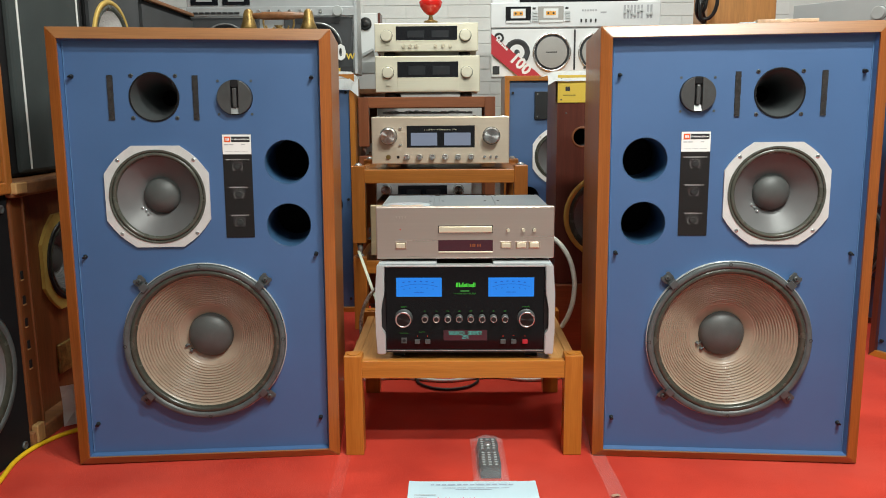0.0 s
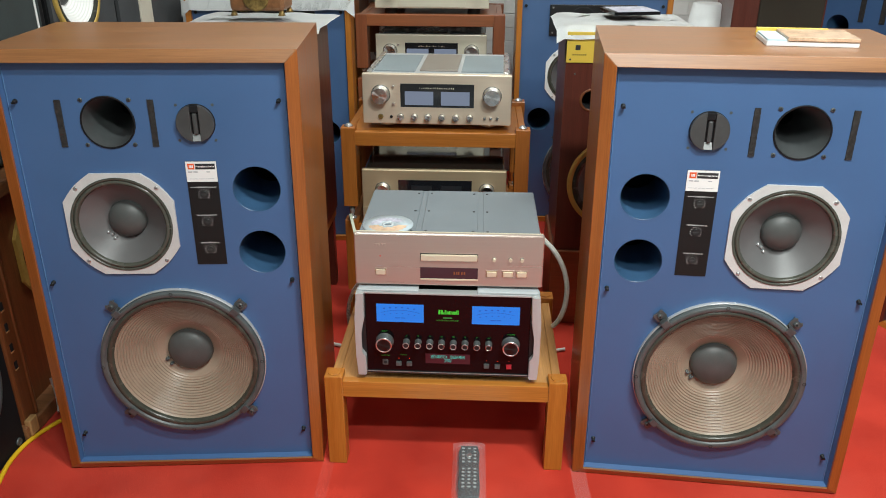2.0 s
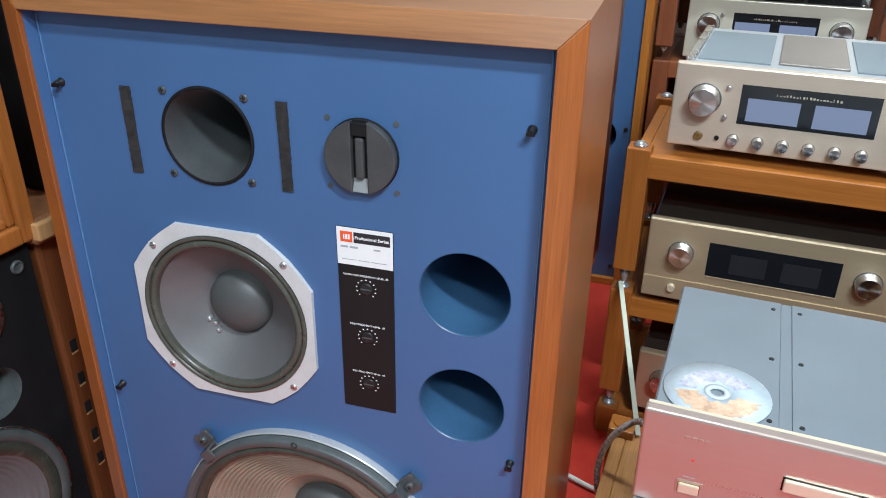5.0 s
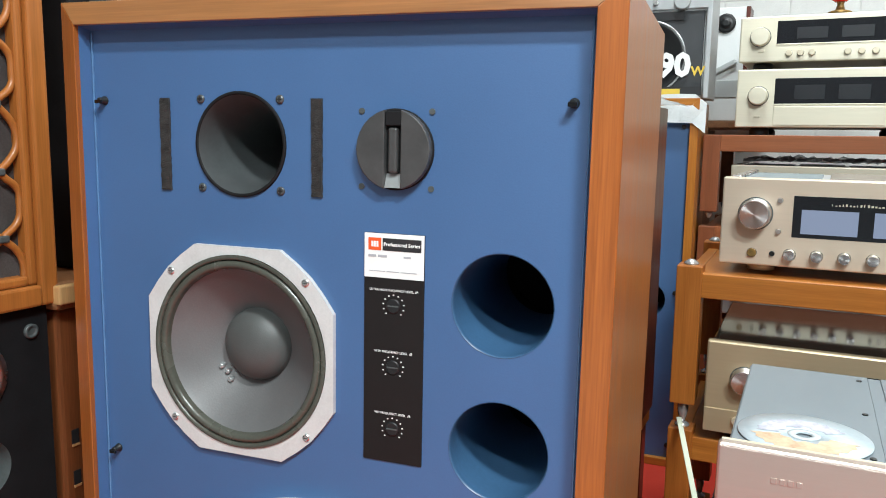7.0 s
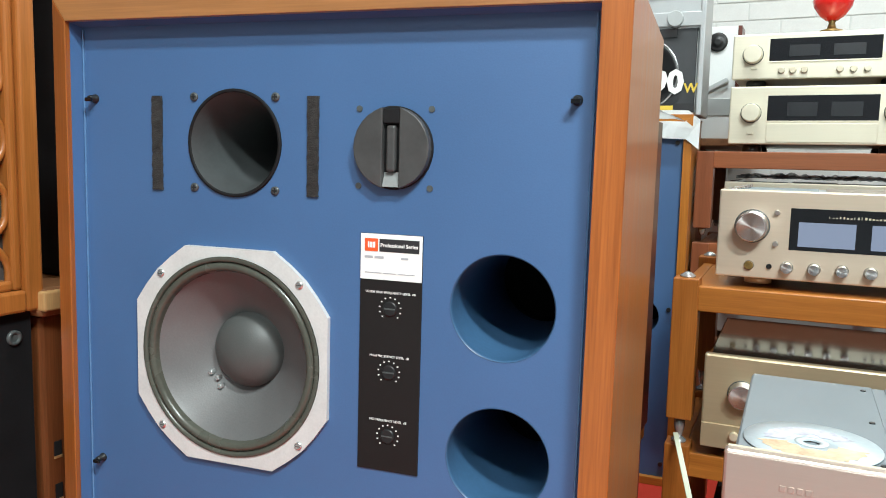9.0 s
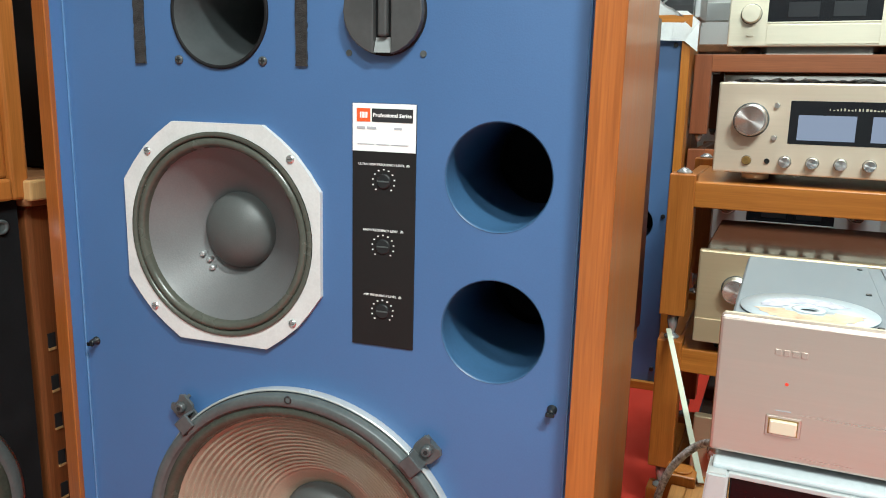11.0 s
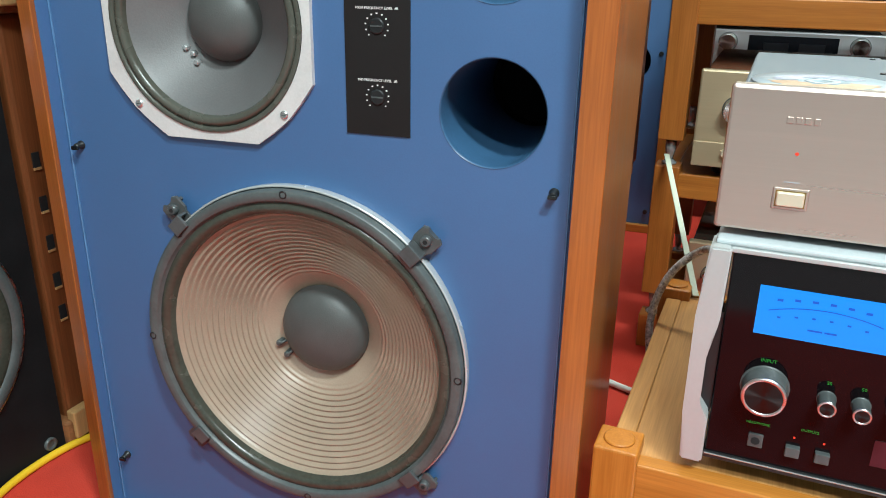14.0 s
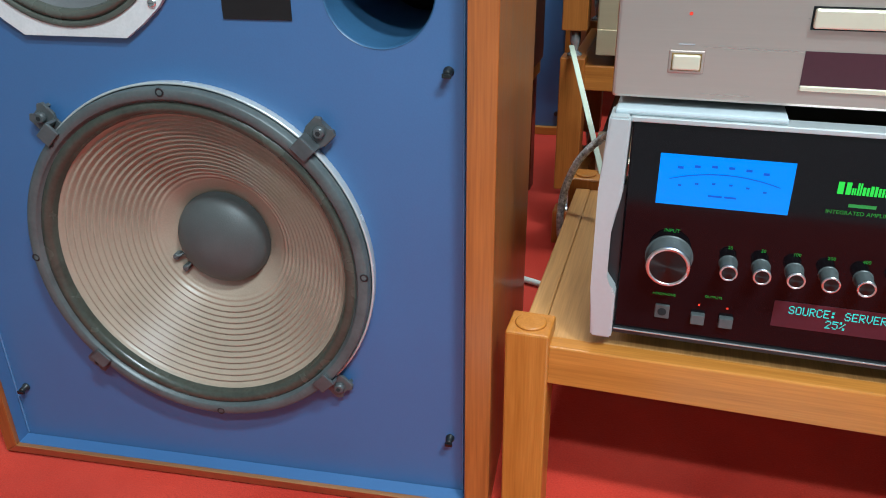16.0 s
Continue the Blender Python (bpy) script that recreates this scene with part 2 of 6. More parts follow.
DISCB = mat("compact_disc_picture", (0.36, 0.36, 0.44), 0.35, var=0.3, scale=40, second=(0.48, 0.48, 0.56))
DISCG = mat("peach_gold_picture", (0.56, 0.36, 0.22), 0.35, var=0.25, scale=40, second=(0.66, 0.46, 0.32))


def carpet():
    """Short red pile, with paler trodden patches under the fine nap."""
    m = mat("red_carpet", (0.52, 0.029, 0.015), 0.95, var=0.16, scale=4.5, fine=420, bump=0.6, second=(0.58, 0.046, 0.024), spec=0.2)
    nt = m.node_tree
    b = nt.nodes["Principled BSDF"]
    b.inputs["Sheen Weight"].default_value = 0.06
    base = b.inputs["Base Color"].links[0].from_socket
    co = nt.nodes.new("ShaderNodeTexCoord")
    worn = nt.nodes.new("ShaderNodeTexNoise")
    worn.inputs["Scale"].default_value, worn.inputs["Detail"].default_value, worn.inputs["Roughness"].default_value = 1.7, 6, 0.6
    nt.links.new(co.outputs["Object"], worn.inputs["Vector"])
    rng = nt.nodes.new("ShaderNodeMapRange")
    rng.inputs[1].default_value, rng.inputs[2].default_value, rng.inputs[4].default_value = 0.48, 0.72, 0.55
    nt.links.new(worn.outputs[0], rng.inputs[0])
    mix = nt.nodes.new("ShaderNodeMix")
    mix.data_type = "RGBA"
    mix.inputs[7].default_value = (0.64, 0.080, 0.052, 1)
    nt.links.new(rng.outputs[0], mix.inputs[0])
    nt.links.new(base, mix.inputs[6])
    nt.links.new(mix.outputs[2], b.inputs["Base Color"])
    return m


CARPET = carpet()
FLOORG = mat("grey_bounce_floor", (0.29, 0.29, 0.285), 0.3, var=0.06, scale=3)
WALLG = mat("low_bounce_wall", (0.20, 0.20, 0.20), 0.8, var=0.1, scale=3)


# ---- mesh helpers ----
def box(bm, x0, x1, y0, y1, z0, z1, r=0.0, seg=2):
    vs = [bm.verts.new((x, y, z)) for x in (x0, x1) for y in (y0, y1) for z in (z0, z1)]
    fs = [bm.faces.new([vs[i] for i in q]) for q in ((0, 1, 3, 2), (4, 6, 7, 5), (0, 4, 5, 1), (2, 3, 7, 6), (0, 2, 6, 4), (1, 5, 7, 3))]
    if r:
        es = list({e for f in fs for e in f.edges})
        bmesh.ops.bevel(bm, geom=es, offset=r, segments=seg, affect="EDGES", profile=0.5)
    return bm


def lathe(bm, prof, cx=0.0, y0=0.0, cz=0.0, seg=48, cap=False):
    """Rings of (radius, y) about an axis along y."""
    rings = []
    for r, y in prof:
        rings.append([bm.verts.new((cx + r * math.cos(a), y0 + y, cz + r * math.sin(a))) for a in (2 * math.pi * k / seg for k in range(seg))])
    for p, q in zip(rings, rings[1:]):
        for k in range(seg):
            f = bm.faces.new((p[k], p[(k + 1) % seg], q[(k + 1) % seg], q[k]))
            f.smooth = True
    if cap:
        bm.faces.new(rings[-1])
    return bm


def lathe_z(bm, prof, cx, cy, z0=0.0, seg=32, cap=True):
    """Rings of (radius, z) about an upright axis."""
    rings = []
    for r, z in prof:
        rings.append([bm.verts.new((cx + r * math.cos(a), cy + r * math.sin(a), z0 + z)) for a in (2 * math.pi * k / seg for k in range(seg))])
    for p, q in zip(rings, rings[1:]):
        for k in range(seg):
            f = bm.faces.new((p[k], p[(k + 1) % seg], q[(k + 1) % seg], q[k]))
            f.smooth = True
    if cap:
        bm.faces.new(rings[0])
        bm.faces.new(rings[-1])
    return bm


def prism(bm, pts, y0, y1, r=0.0):
    """An outline of (x, z) between two depths."""
    a = [bm.verts.new((x, y0, z)) for x, z in pts]
    b = [bm.verts.new((x, y1, z)) for x, z in pts]
    n = len(pts)
    fs = [bm.faces.new(a), bm.faces.new(list(reversed(b)))]
    fs += [bm.faces.new((a[k], b[k], b[(k + 1) % n], a[(k + 1) % n])) for k in range(n)]
    if r:
        es = [e for e in fs[0].edges]
        bmesh.ops.bevel(bm, geom=es, offset=r, segments=2, affect="EDGES", profile=0.5)
    return bm


def sheet_with_holes(bm, outline, holes, y):
    """A flat front at depth y with round or many-sided holes cut through."""
    edges = []
    for loop in [outline] + holes:
        vs = [bm.verts.new((x, y, z)) for x, z in loop]
        edges += [bm.edges.new((vs[k], vs[(k + 1) % len(vs)])) for k in range(len(vs))]
    bmesh.ops.triangle_fill(bm, edges=edges, use_beauty=True, use_dissolve=False)
    return bm


def shell(x0, x1, y0, y1, z0, z1, holes):
    """A hollow cabinet with round holes in its front."""
    bm = bmesh.new()
    sheet_with_holes(bm, [(x0, z0), (x1, z0), (x1, z1), (x0, z1)], holes, y0)
    f = [bm.verts.new((x, y0, z)) for x, z in ((x0, z0), (x1, z0), (x1, z1), (x0, z1))]
    b = [bm.verts.new((x, y1, z)) for x, z in ((x0, z0), (x1, z0), (x1, z1), (x0, z1))]
    bm.faces.new(b)
    for k in range(4):
        bm.faces.new((f[k], b[k], b[(k + 1) % 4], f[(k + 1) % 4]))
    bmesh.ops.remove_doubles(bm, verts=bm.verts, dist=0.0001)
    return bm


def ring_pts(cx, cz, r, seg=48):
    return [(cx + r * math.cos(2 * math.pi * k / seg), cz + r * math.sin(2 * math.pi * k / seg)) for k in range(seg)]


def part(name, bm, material, parent=None, label="", m=None):
    bmesh.ops.recalc_face_normals(bm, faces=bm.faces)
    me = bpy.data.meshes.new(name)
    bm.to_mesh(me)
    bm.free()
    me.materials.append(material)
    ob = new(name, me)
    if parent is not None:
        ob.parent = parent
    if m is not None:
        ob.matrix_basis = m
    if label:
        ob["label"] = label
    return ob


def again(ob, parent, m):
    """Another piece on the same mesh."""
    o = new(ob.name.split(".")[0], ob.data)
    o.parent = parent
    o.matrix_basis = m
    return o


def thing(name, m, label, category, group=""):
    e = new(name)
    e.empty_display_size = 0.05
    e.matrix_basis = m
    return tagged(e, label, category, group)


def lettering(text, size, material, parent, x, y, z, name="lettering", align="CENTER", m=None, bold=0.0):
    """Flat letters that face -y."""
    cu = bpy.data.curves.new(name, "FONT")
    cu.body, cu.size, cu.align_x, cu.align_y, cu.extrude, cu.resolution_u, cu.offset = text, size, align, "CENTER", 0.0002, 2, bold
    tmp = bpy.data.objects.new("tmp", cu)
    scene.collection.objects.link(tmp)
    me = bpy.data.meshes.new_from_object(tmp.evaluated_get(bpy.context.evaluated_depsgraph_get()))
    bpy.data.objects.remove(tmp)
    bpy.data.curves.remove(cu)
    me.name = name
    me.materials.clear()
    me.materials.append(material)
    ob = new(name, me)
    ob.parent = parent
    ob.matrix_basis = (m or Matrix.Identity(4)) @ pose(x, y, z, 90, 0, 0)
    return ob


def tube(name, pts, r, material, parent=None, label=""):
    cu = bpy.data.curves.new(name, "CURVE")
    cu.dimensions, cu.bevel_depth, cu.bevel_resolution, cu.resolution_u = "3D", r, 3, 8
    sp = cu.splines.new("BEZIER")
    sp.bezier_points.add(len(pts) - 1)
    for b, p in zip(sp.bezier_points, pts):
        b.co, b.handle_left_type, b.handle_right_type = p, "AUTO", "AUTO"
    tmp = bpy.data.objects.new("tmp", cu)
    scene.collection.objects.link(tmp)
    me = bpy.data.meshes.new_from_object(tmp.evaluated_get(bpy.context.evaluated_depsgraph_get()))
    bpy.data.objects.remove(tmp)
    bpy.data.curves.remove(cu)
    for f in me.polygons:
        f.use_smooth = True
    me.materials.clear()
    me.materials.append(material)
    ob = new(name, me)
    if parent is not None:
        ob.parent = parent
    if label:
        ob["label"] = label
    return ob


def bars(bm, x0, z0, widths, h, y, gap=0.002):
    x = x0
    for w in widths:
        box(bm, x, x + w, y - 0.0003, y, z0 - h / 2, z0 + h / 2)
        x += w + gap
    return bm


def slab(*a, **k):
    return box(bmesh.new(), *a, **k)


# ---- the room ----
XL, XR, YF, YB, ZC = -1.75, 2.9, -3.6, 4.35, 2.85
# bare floor out of view, added so that neutral light bounces up
tagged(part("floor", slab(XL - 0.1, XR + 0.1, YF - 0.1, YB + 0.1, -0.08, -0.006), FLOORG), "plain grey floor around the carpet, unseen, toned for bounced light", "floor", kind="structure")
tagged(part("carpet", slab(XL + 0.02, XR - 0.02, 0.85, YB - 0.02, -0.006, 0.0), CARPET), "bright red short-pile carpet with faint seams", "carpet", kind="structure")
tagged(part("ceiling", slab(XL - 0.1, XR + 0.1, YF - 0.1, YB + 0.1, ZC, ZC + 0.1), CEIL), "plain white ceiling", "ceiling", kind="structure")
wall_n = tagged(part("wall_north", slab(XL, XR, YB, YB + 0.12, 0, ZC), WALLP), "white painted wall faced with pale bricks", "wall", kind="structure")
# three stand-in walls; their grey is kept low to hold down fill light
tagged(part("wall_south", slab(XL, XR, YF - 0.12, YF, 0, ZC), WALLG), "plain stand-in wall, its grey set to limit bounced light", "wall", kind="structure")
tagged(part("wall_west", slab(XL - 0.12, XL, YF - 0.12, YB + 0.12, 0, ZC), WALLG), "plain stand-in wall, its grey set to limit bounced light", "wall", kind="structure")
tagged(part("wall_east", slab(XR, XR + 0.12, YF - 0.12, YB + 0.12, 0, ZC), WALLG), "plain stand-in wall, its grey set to limit bounced light", "wall", kind="structure")
# unseen fittings, added above the assumed lamps
fixture = thing("unseen_fitting", pose(ASSUMED_LAMPS[0][0], ASSUMED_LAMPS[0][1], 2.735), "plain white ceiling fitting, assumed and out of view", "ceiling light", "tubes on the ceiling")
part("batten", slab(-0.32, 0.32, -0.10, 0.10, 0.03, 0.11, r=0.006), WHITEB, fixture)
for lx, ly, watts in ASSUMED_LAMPS[1:]:
    copy_thing(fixture, pose(lx, ly, 2.735))


# ---- the two large blue monitors ----
def screw(parent, x, y, z, r=0.004, material=DKSTEEL):
    bm = bmesh.new()
    lathe(bm, [(r, 0.0), (r, -0.0012), (r * 0.7, -0.002)], x, y, z, 14, cap=True)
    s = part("screw", bm, material, parent)
    bm = bmesh.new()
    box(bm, x - r * 0.6, x + r * 0.6, y - 0.0023, y - 0.0019, z - r * 0.14, z + r * 0.14)
    box(bm, x - r * 0.14, x + r * 0.14, y - 0.0023, y - 0.0019, z - r * 0.6, z + r * 0.6)
    if parent.parent is None:
        part("cross_slot", bm, HOLE, s)
    else:
        bm.free()
    return s


def woofer15(parent, cx, cz, cone_mat=CONE15, name="woofer"):
    bm = bmesh.new()
    lathe(bm, [(0.1785, -0.008), (0.1790, -0.0170), (0.1805, -0.0195), (0.1822, -0.0200), (0.1826, -0.0225), (0.1838, -0.0235), (0.1925, -0.0235), (0.1940, -0.0225), (0.1944, -0.012)], cx, 0, cz, 96)
    w = part(name, bm, GASKET, parent, "dark grey cast ring")
    bm = bmesh.new()
    lathe(bm, [(0.190, 0.001), (0.1948, -0.0105), (0.1955, -0.0125), (0.1972, -0.0125), (0.1978, -0.0110), (0.1965, 0.001)], cx, 0, cz, 96)
    part("rim", bm, RIMB, w, "thin bright silver rim")
    bm = bmesh.new()
    prof = [(0.1805, -0.018)]
    for k in range(9):
        a = math.pi * k / 8
        prof.append((0.1745 + 0.0075 * math.cos(a), -0.015 - 0.0065 * math.sin(a)))
    prof.append((0.1655, -0.011))
    lathe(bm, prof, cx, 0, cz, 72)
    part("surround", bm, RUBBER, w, "shiny dark rolled surround")
    bm = bmesh.new()
    prof = []
    for k in range(161):
        r = 0.1665 - (0.1665 - 0.050) * k / 160
        u = (0.1665 - r) / (0.1665 - 0.050)
        depth = 0.072 * (u ** 0.90)
        if 0.074 < r < 0.163:
            depth += min(0.0018, 0.00012 + 0.10 * (r - 0.074)) * math.sin(2 * math.pi * (0.163 - r) / 0.00575)
        prof.append((r, -0.011 + depth))
    lathe(bm, prof, cx, 0, cz, 72)
    part("cone", bm, cone_mat, w, "ribbed brown paper cone")
    bm = bmesh.new()
    cap = [(0.0547 * math.cos(a), 0.0510 - 0.026 * math.sin(a)) for a in (math.pi / 2 * k / 12 for k in range(13))]
    cap[-1] = (0.0005, cap[-1][1])
    lathe(bm, [(0.0562, 0.0555)] + cap, cx, 0, cz, 48, cap=True)
    part("dust_cap", bm, CAP, w, "domed dark grey dust cap")
    for dx, dz in ((-0.060, -0.026), (-0.050, -0.040)):
        bm = bmesh.new()
        lathe(bm, [(0.0040, 0.056), (0.0040, 0.044), (0.003, 0.0425)], cx + dx, 0, cz + dz, 12, cap=True)
        part("terminal_eyelet", bm, DKSTEEL, w)
        tube("lead_wire", [(cx + dx, 0.0430, cz + dz), (cx + dx * 0.93, 0.0435, cz + dz * 0.93), (cx + dx * 0.85, 0.0480, cz + dz * 0.85)], 0.0016, DKSTEEL, w)
    for k in range(8):
        a = math.radians(45 * k + 1.5)
        bm = bmesh.new()
        lathe(bm, [(0.0046, -0.0226), (0.0046, -0.0238), (0.0030, -0.0238), (0.0028, -0.0229)], cx + 0.1905 * math.cos(a), 0, cz + 0.1905 * math.sin(a), 12, cap=True)
        part("ring_notch", bm, BLACKP, w)
    for k, a in enumerate((45, 135, 225, 315)):
        bm = bmesh.new()
        # a folded steel bracket, laid out along +x then turned about the driver's axis
        prism(bm, [(0.187, -0.010), (0.187, 0.010), (0.201, 0.010), (0.206, 0.0135), (0.221, 0.0135), (0.2245, 0.008), (0.220, 0.0035), (0.220, -0.0035), (0.2245, -0.008), (0.221, -0.0135), (0.206, -0.0135), (0.201, -0.010)], -0.0115, -0.0080, r=0.001)
        box(bm, 0.1985, 0.2020, -0.0265, -0.010, -0.010, 0.010, r=0.001)
        box(bm, 0.1850, 0.2015, -0.0275, -0.0235, -0.010, 0.010, r=0.001)
        box(bm, 0.216, 0.2195, -0.010, 0.0, -0.011, 0.011)
        bm.transform(pose(cx, 0, cz + 0.0045) @ Matrix.Rotation(-math.radians(a), 4, "Y"))
        c = part("clamp", bm, CLAMPM, w, "folded grey steel clamp")
        bm = bmesh.new()
        lathe(bm, [(0.0062, -0.0115), (0.0062, -0.0150), (0.0045, -0.0170)], cx + 0.2125 * math.cos(math.radians(a)), 0, cz + 0.0045 + 0.2125 * math.sin(math.radians(a)), 14, cap=True)
        b = part("clamp_bolt", bm, CLAMPM, w)
        bm = bmesh.new()
        lathe(bm, [(0.0026, -0.0171), (0.0026, -0.0174)], cx + 0.2125 * math.cos(math.radians(a)), 0, cz + 0.0045 + 0.2125 * math.sin(math.radians(a)), 6, cap=True)
        part("bolt_socket", bm, HOLE, c)
    return w


def octagon(cx, cz, half, flat, bulge):
    pts = []
    for q in range(4):
        a = math.radians(90 * q)
        for x, z in ((half, -flat), (half, flat), (bulge * math.cos(math.radians(35)), bulge * math.sin(math.radians(35))), (bulge * 0.7071, bulge * 0.7071), (bulge * math.cos(math.radians(55)), bulge * math.sin(math.radians(55)))):
            pts.append((cx + x * math.cos(a) - z * math.sin(a), cz + x * math.sin(a) + z * math.cos(a)))
    return pts


def mid10(parent, cx, cz, frame_mat=CAST, s=1.0):
    bm = bmesh.new()
    sheet_with_holes(bm, octagon(cx, cz, 0.1215 * s, 0.0555 * s, 0.1312 * s), [ring_pts(cx, cz, 0.1125 * s, 64)], -0.006)
    res = bmesh.ops.extrude_face_region(bm, geom=list(bm.faces))
    bmesh.ops.translate(bm, vec=(0, 0.006, 0), verts=[v for v in res["geom"] if isinstance(v, bmesh.types.BMVert)])
    w = part("midrange_driver", bm, frame_mat, parent, "pale cast eight-sided frame")
    bm = bmesh.new()
    prof = [(0.1125 * s, -0.0075), (0.1085 * s, -0.009), (0.1065 * s, -0.006)]
    for k in range(9):
        a = math.pi * k / 8
        prof.append(((0.1015 + 0.005 * math.cos(a)) * s, -0.004 - 0.005 * math.sin(a)))
    prof.append((0.0955 * s, -0.001))
    lathe(bm, prof, cx, 0, cz, 64)
    part("surround", bm, RUBBERM, w, "dark glossy rolled surround")
    bm = bmesh.new()
    lathe(bm, [((0.0965 - (0.0965 - 0.036) * k / 24) * s, -0.002 + 0.046 * s * (k / 24) ** 0.9) for k in range(25)], cx, 0, cz, 64)
    part("cone", bm, CONE10, w, "smooth dark grey paper cone")
    bm = bmesh.new()
    cap = [(0.0430 * s * math.cos(a), 0.0365 * s - 0.026 * s * math.sin(a)) for a in (math.pi / 2 * k / 12 for k in range(13))]
    cap[-1] = (0.0004, cap[-1][1])
    lathe(bm, [(0.0445 * s, 0.0405 * s)] + cap, cx, 0, cz, 48, cap=True)
    part("dust_cap", bm, CAP, w, "domed grey dust cap")
    for dx, dz, yy in ((-0.046, -0.030, 0.027), (-0.038, -0.036, 0.028), (-0.033, -0.045, 0.026)):
        bm = bmesh.new()
        lathe(bm, [(0.0032, yy + 0.006), (0.0032, yy - 0.001), (0.002, yy - 0.002)], cx + dx * s, 0, cz + dz * s, 10, cap=True)
        part("terminal_eyelet", bm, STEEL, w)
    for dx, dz in ((-0.088, 0.088), (0.088, 0.088), (0.088, -0.088), (-0.088, -0.088)):
        bm = bmesh.new()
        lathe(bm, [(0.0046, -0.006), (0.0046, -0.007), (0.003, -0.0078)], cx + dx * s, 0, cz + dz * s, 12, cap=True)
        fs = part("frame_screw", bm, ALU, w)
        part("slot", slab(cx + dx * s - 0.0028, cx + dx * s + 0.0028, -0.0081, -0.0077, cz + dz * s - 0.0005, cz + dz * s + 0.0005), DKSTEEL, fs)
    return w


def cabinet(spk, hw, h, front, back, t, mz, mx, foot=None, bevel=0.0):
    """Mitred wooden sleeve with a back, open at the front; bevel: how far its outer front edges lie behind the inner ones."""
    foot = foot or t
    inner = [(-hw + t, foot), (hw - t, foot), (hw - t, h - t), (-hw + t, h - t)]
    outer = [(-hw, 0.0), (hw, 0.0), (hw, h), (-hw, h)]
    for k, (name, wood) in enumerate((("bottom_panel", mx), ("side_panel", mz), ("top_panel", mx), ("side_panel", mz))):
        n = (k + 1) % 4
        bm = bmesh.new()
        ring = [(outer[k], bevel), (outer[n], bevel), (inner[n], 0.0), (inner[k], 0.0)]
        a = [bm.verts.new((p[0], front + d, p[1])) for p, d in ring]
        b = [bm.verts.new((p[0], back, p[1])) for p, d in ring]
        f = bm.faces.new(a)
        bm.faces.new(list(reversed(b)))
        for q in range(4):
            bm.faces.new((a[q], b[q], b[(q + 1) % 4], a[(q + 1) % 4]))
        bmesh.ops.bevel(bm, geom=list(f.edges), offset=0.0012, segments=2, affect="EDGES", profile=0.5)
        part(name, bm, wood, spk)
    part("back_panel", slab(-hw + t, hw - t, back - 0.02, back - 0.002, foot, h - t), BLACKM, spk)


def port(parent, cx, cz, r=0.053):
    bm = bmesh.new()
    lathe(bm, [(r + 0.0004, -0.0006), (r - 0.0008, 0.0004), (r - 0.0012, 0.002), (r - 0.0012, 0.21)], cx, 0, cz, 64)
    p = part("port", bm, TUBEB, parent, "glossy blue mouth of a round port")
    # black closing disc: the deep shade of the duct put into colour
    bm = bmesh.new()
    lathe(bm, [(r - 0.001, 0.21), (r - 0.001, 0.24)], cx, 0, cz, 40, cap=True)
    part("port_end", bm, HOLE, p, "black disc standing for the port's dark depth")


def control_plate(spk, s):
    x0, x1 = (0.0605, 0.1285) if s > 0 else (-0.1285, -0.0605)
    xc = (x0 + x1) / 2
    p = part("control_plate", slab(x0, x1, -0.0016, 0, 0.5675, 0.8165, r=0.0004), PANELB, spk, "black control plate with a white head")
    part("title_panel", slab(x0 + 0.0004, x1 - 0.0004, -0.0022, -0.0016, 0.7695, 0.8163), WHITEP, p, "white title panel")
    part("badge", slab(x0 + 0.005, x0 + 0.0195, -0.0026, -0.0021, 0.7985, 0.8115), ORANGE, p, "orange square badge")
    bm = bmesh.new()
    bars(bm, x0 + 0.0085, 0.805, (0.0016, 0.0026, 0.0022), 0.006, -0.0026, 0.0008)
    part("badge_mark", bm, WHITEP, p)
    part("title_bar", slab(x0 + 0.0212, x1 - 0.0035, -0.0026, -0.0021, 0.7985, 0.8115), INK, p, "black title bar")
    lettering("Professional Series", 0.0054, WHITEP, p, (x0 + 0.0212 + x1 - 0.0035) / 2, -0.0028, 0.805, bold=0.0001)
    bm = bmesh.new()
    bars(bm, x0 + 0.005, 0.7925, (0.009, 0.010), 0.0025, -0.0023)
    bars(bm, x0 + 0.045, 0.7925, (0.008,), 0.002, -0.0023)
    bars(bm, x0 + 0.006, 0.7765, (0.018, 0.014, 0.018), 0.0008, -0.0023)
    part("small_print", bm, GREYINK, p, "faint grey small print")
    for z, words in ((0.740, "ULTRA HIGH FREQUENCY LEVEL, dB"), (0.6735, "HIGH FREQUENCY LEVEL  dB"), (0.6055, "MID FREQUENCY LEVEL  dB")):
        lettering(words, 0.0034, WHITEP, p, xc, -0.0018, z + 0.0165)
        bm = bmesh.new()
        lathe(bm, [(0.0078, -0.0016), (0.0078, -0.0026), (0.0066, -0.0034)], xc, 0, z, 24, cap=True)
        k = part("level_control", bm, BLACKP, p, "small black slotted level control")
        part("slot", slab(xc - 0.0062, xc + 0.0062, -0.0040, -0.0033, z - 0.0006, z + 0.0008), DKSTEEL, k)
        bm = bmesh.new()
        for n in range(11):
            a = math.radians(-45 + 27 * n)
            dx, dz = 0.0118 * math.cos(a), 0.0118 * math.sin(a)
            box(bm, xc + dx - 0.0008, xc + dx + 0.0008, -0.0020, -0.0016, z + dz - 0.0006, z + dz + 0.0006)
        part("scale_marks", bm, WHITEP, p)


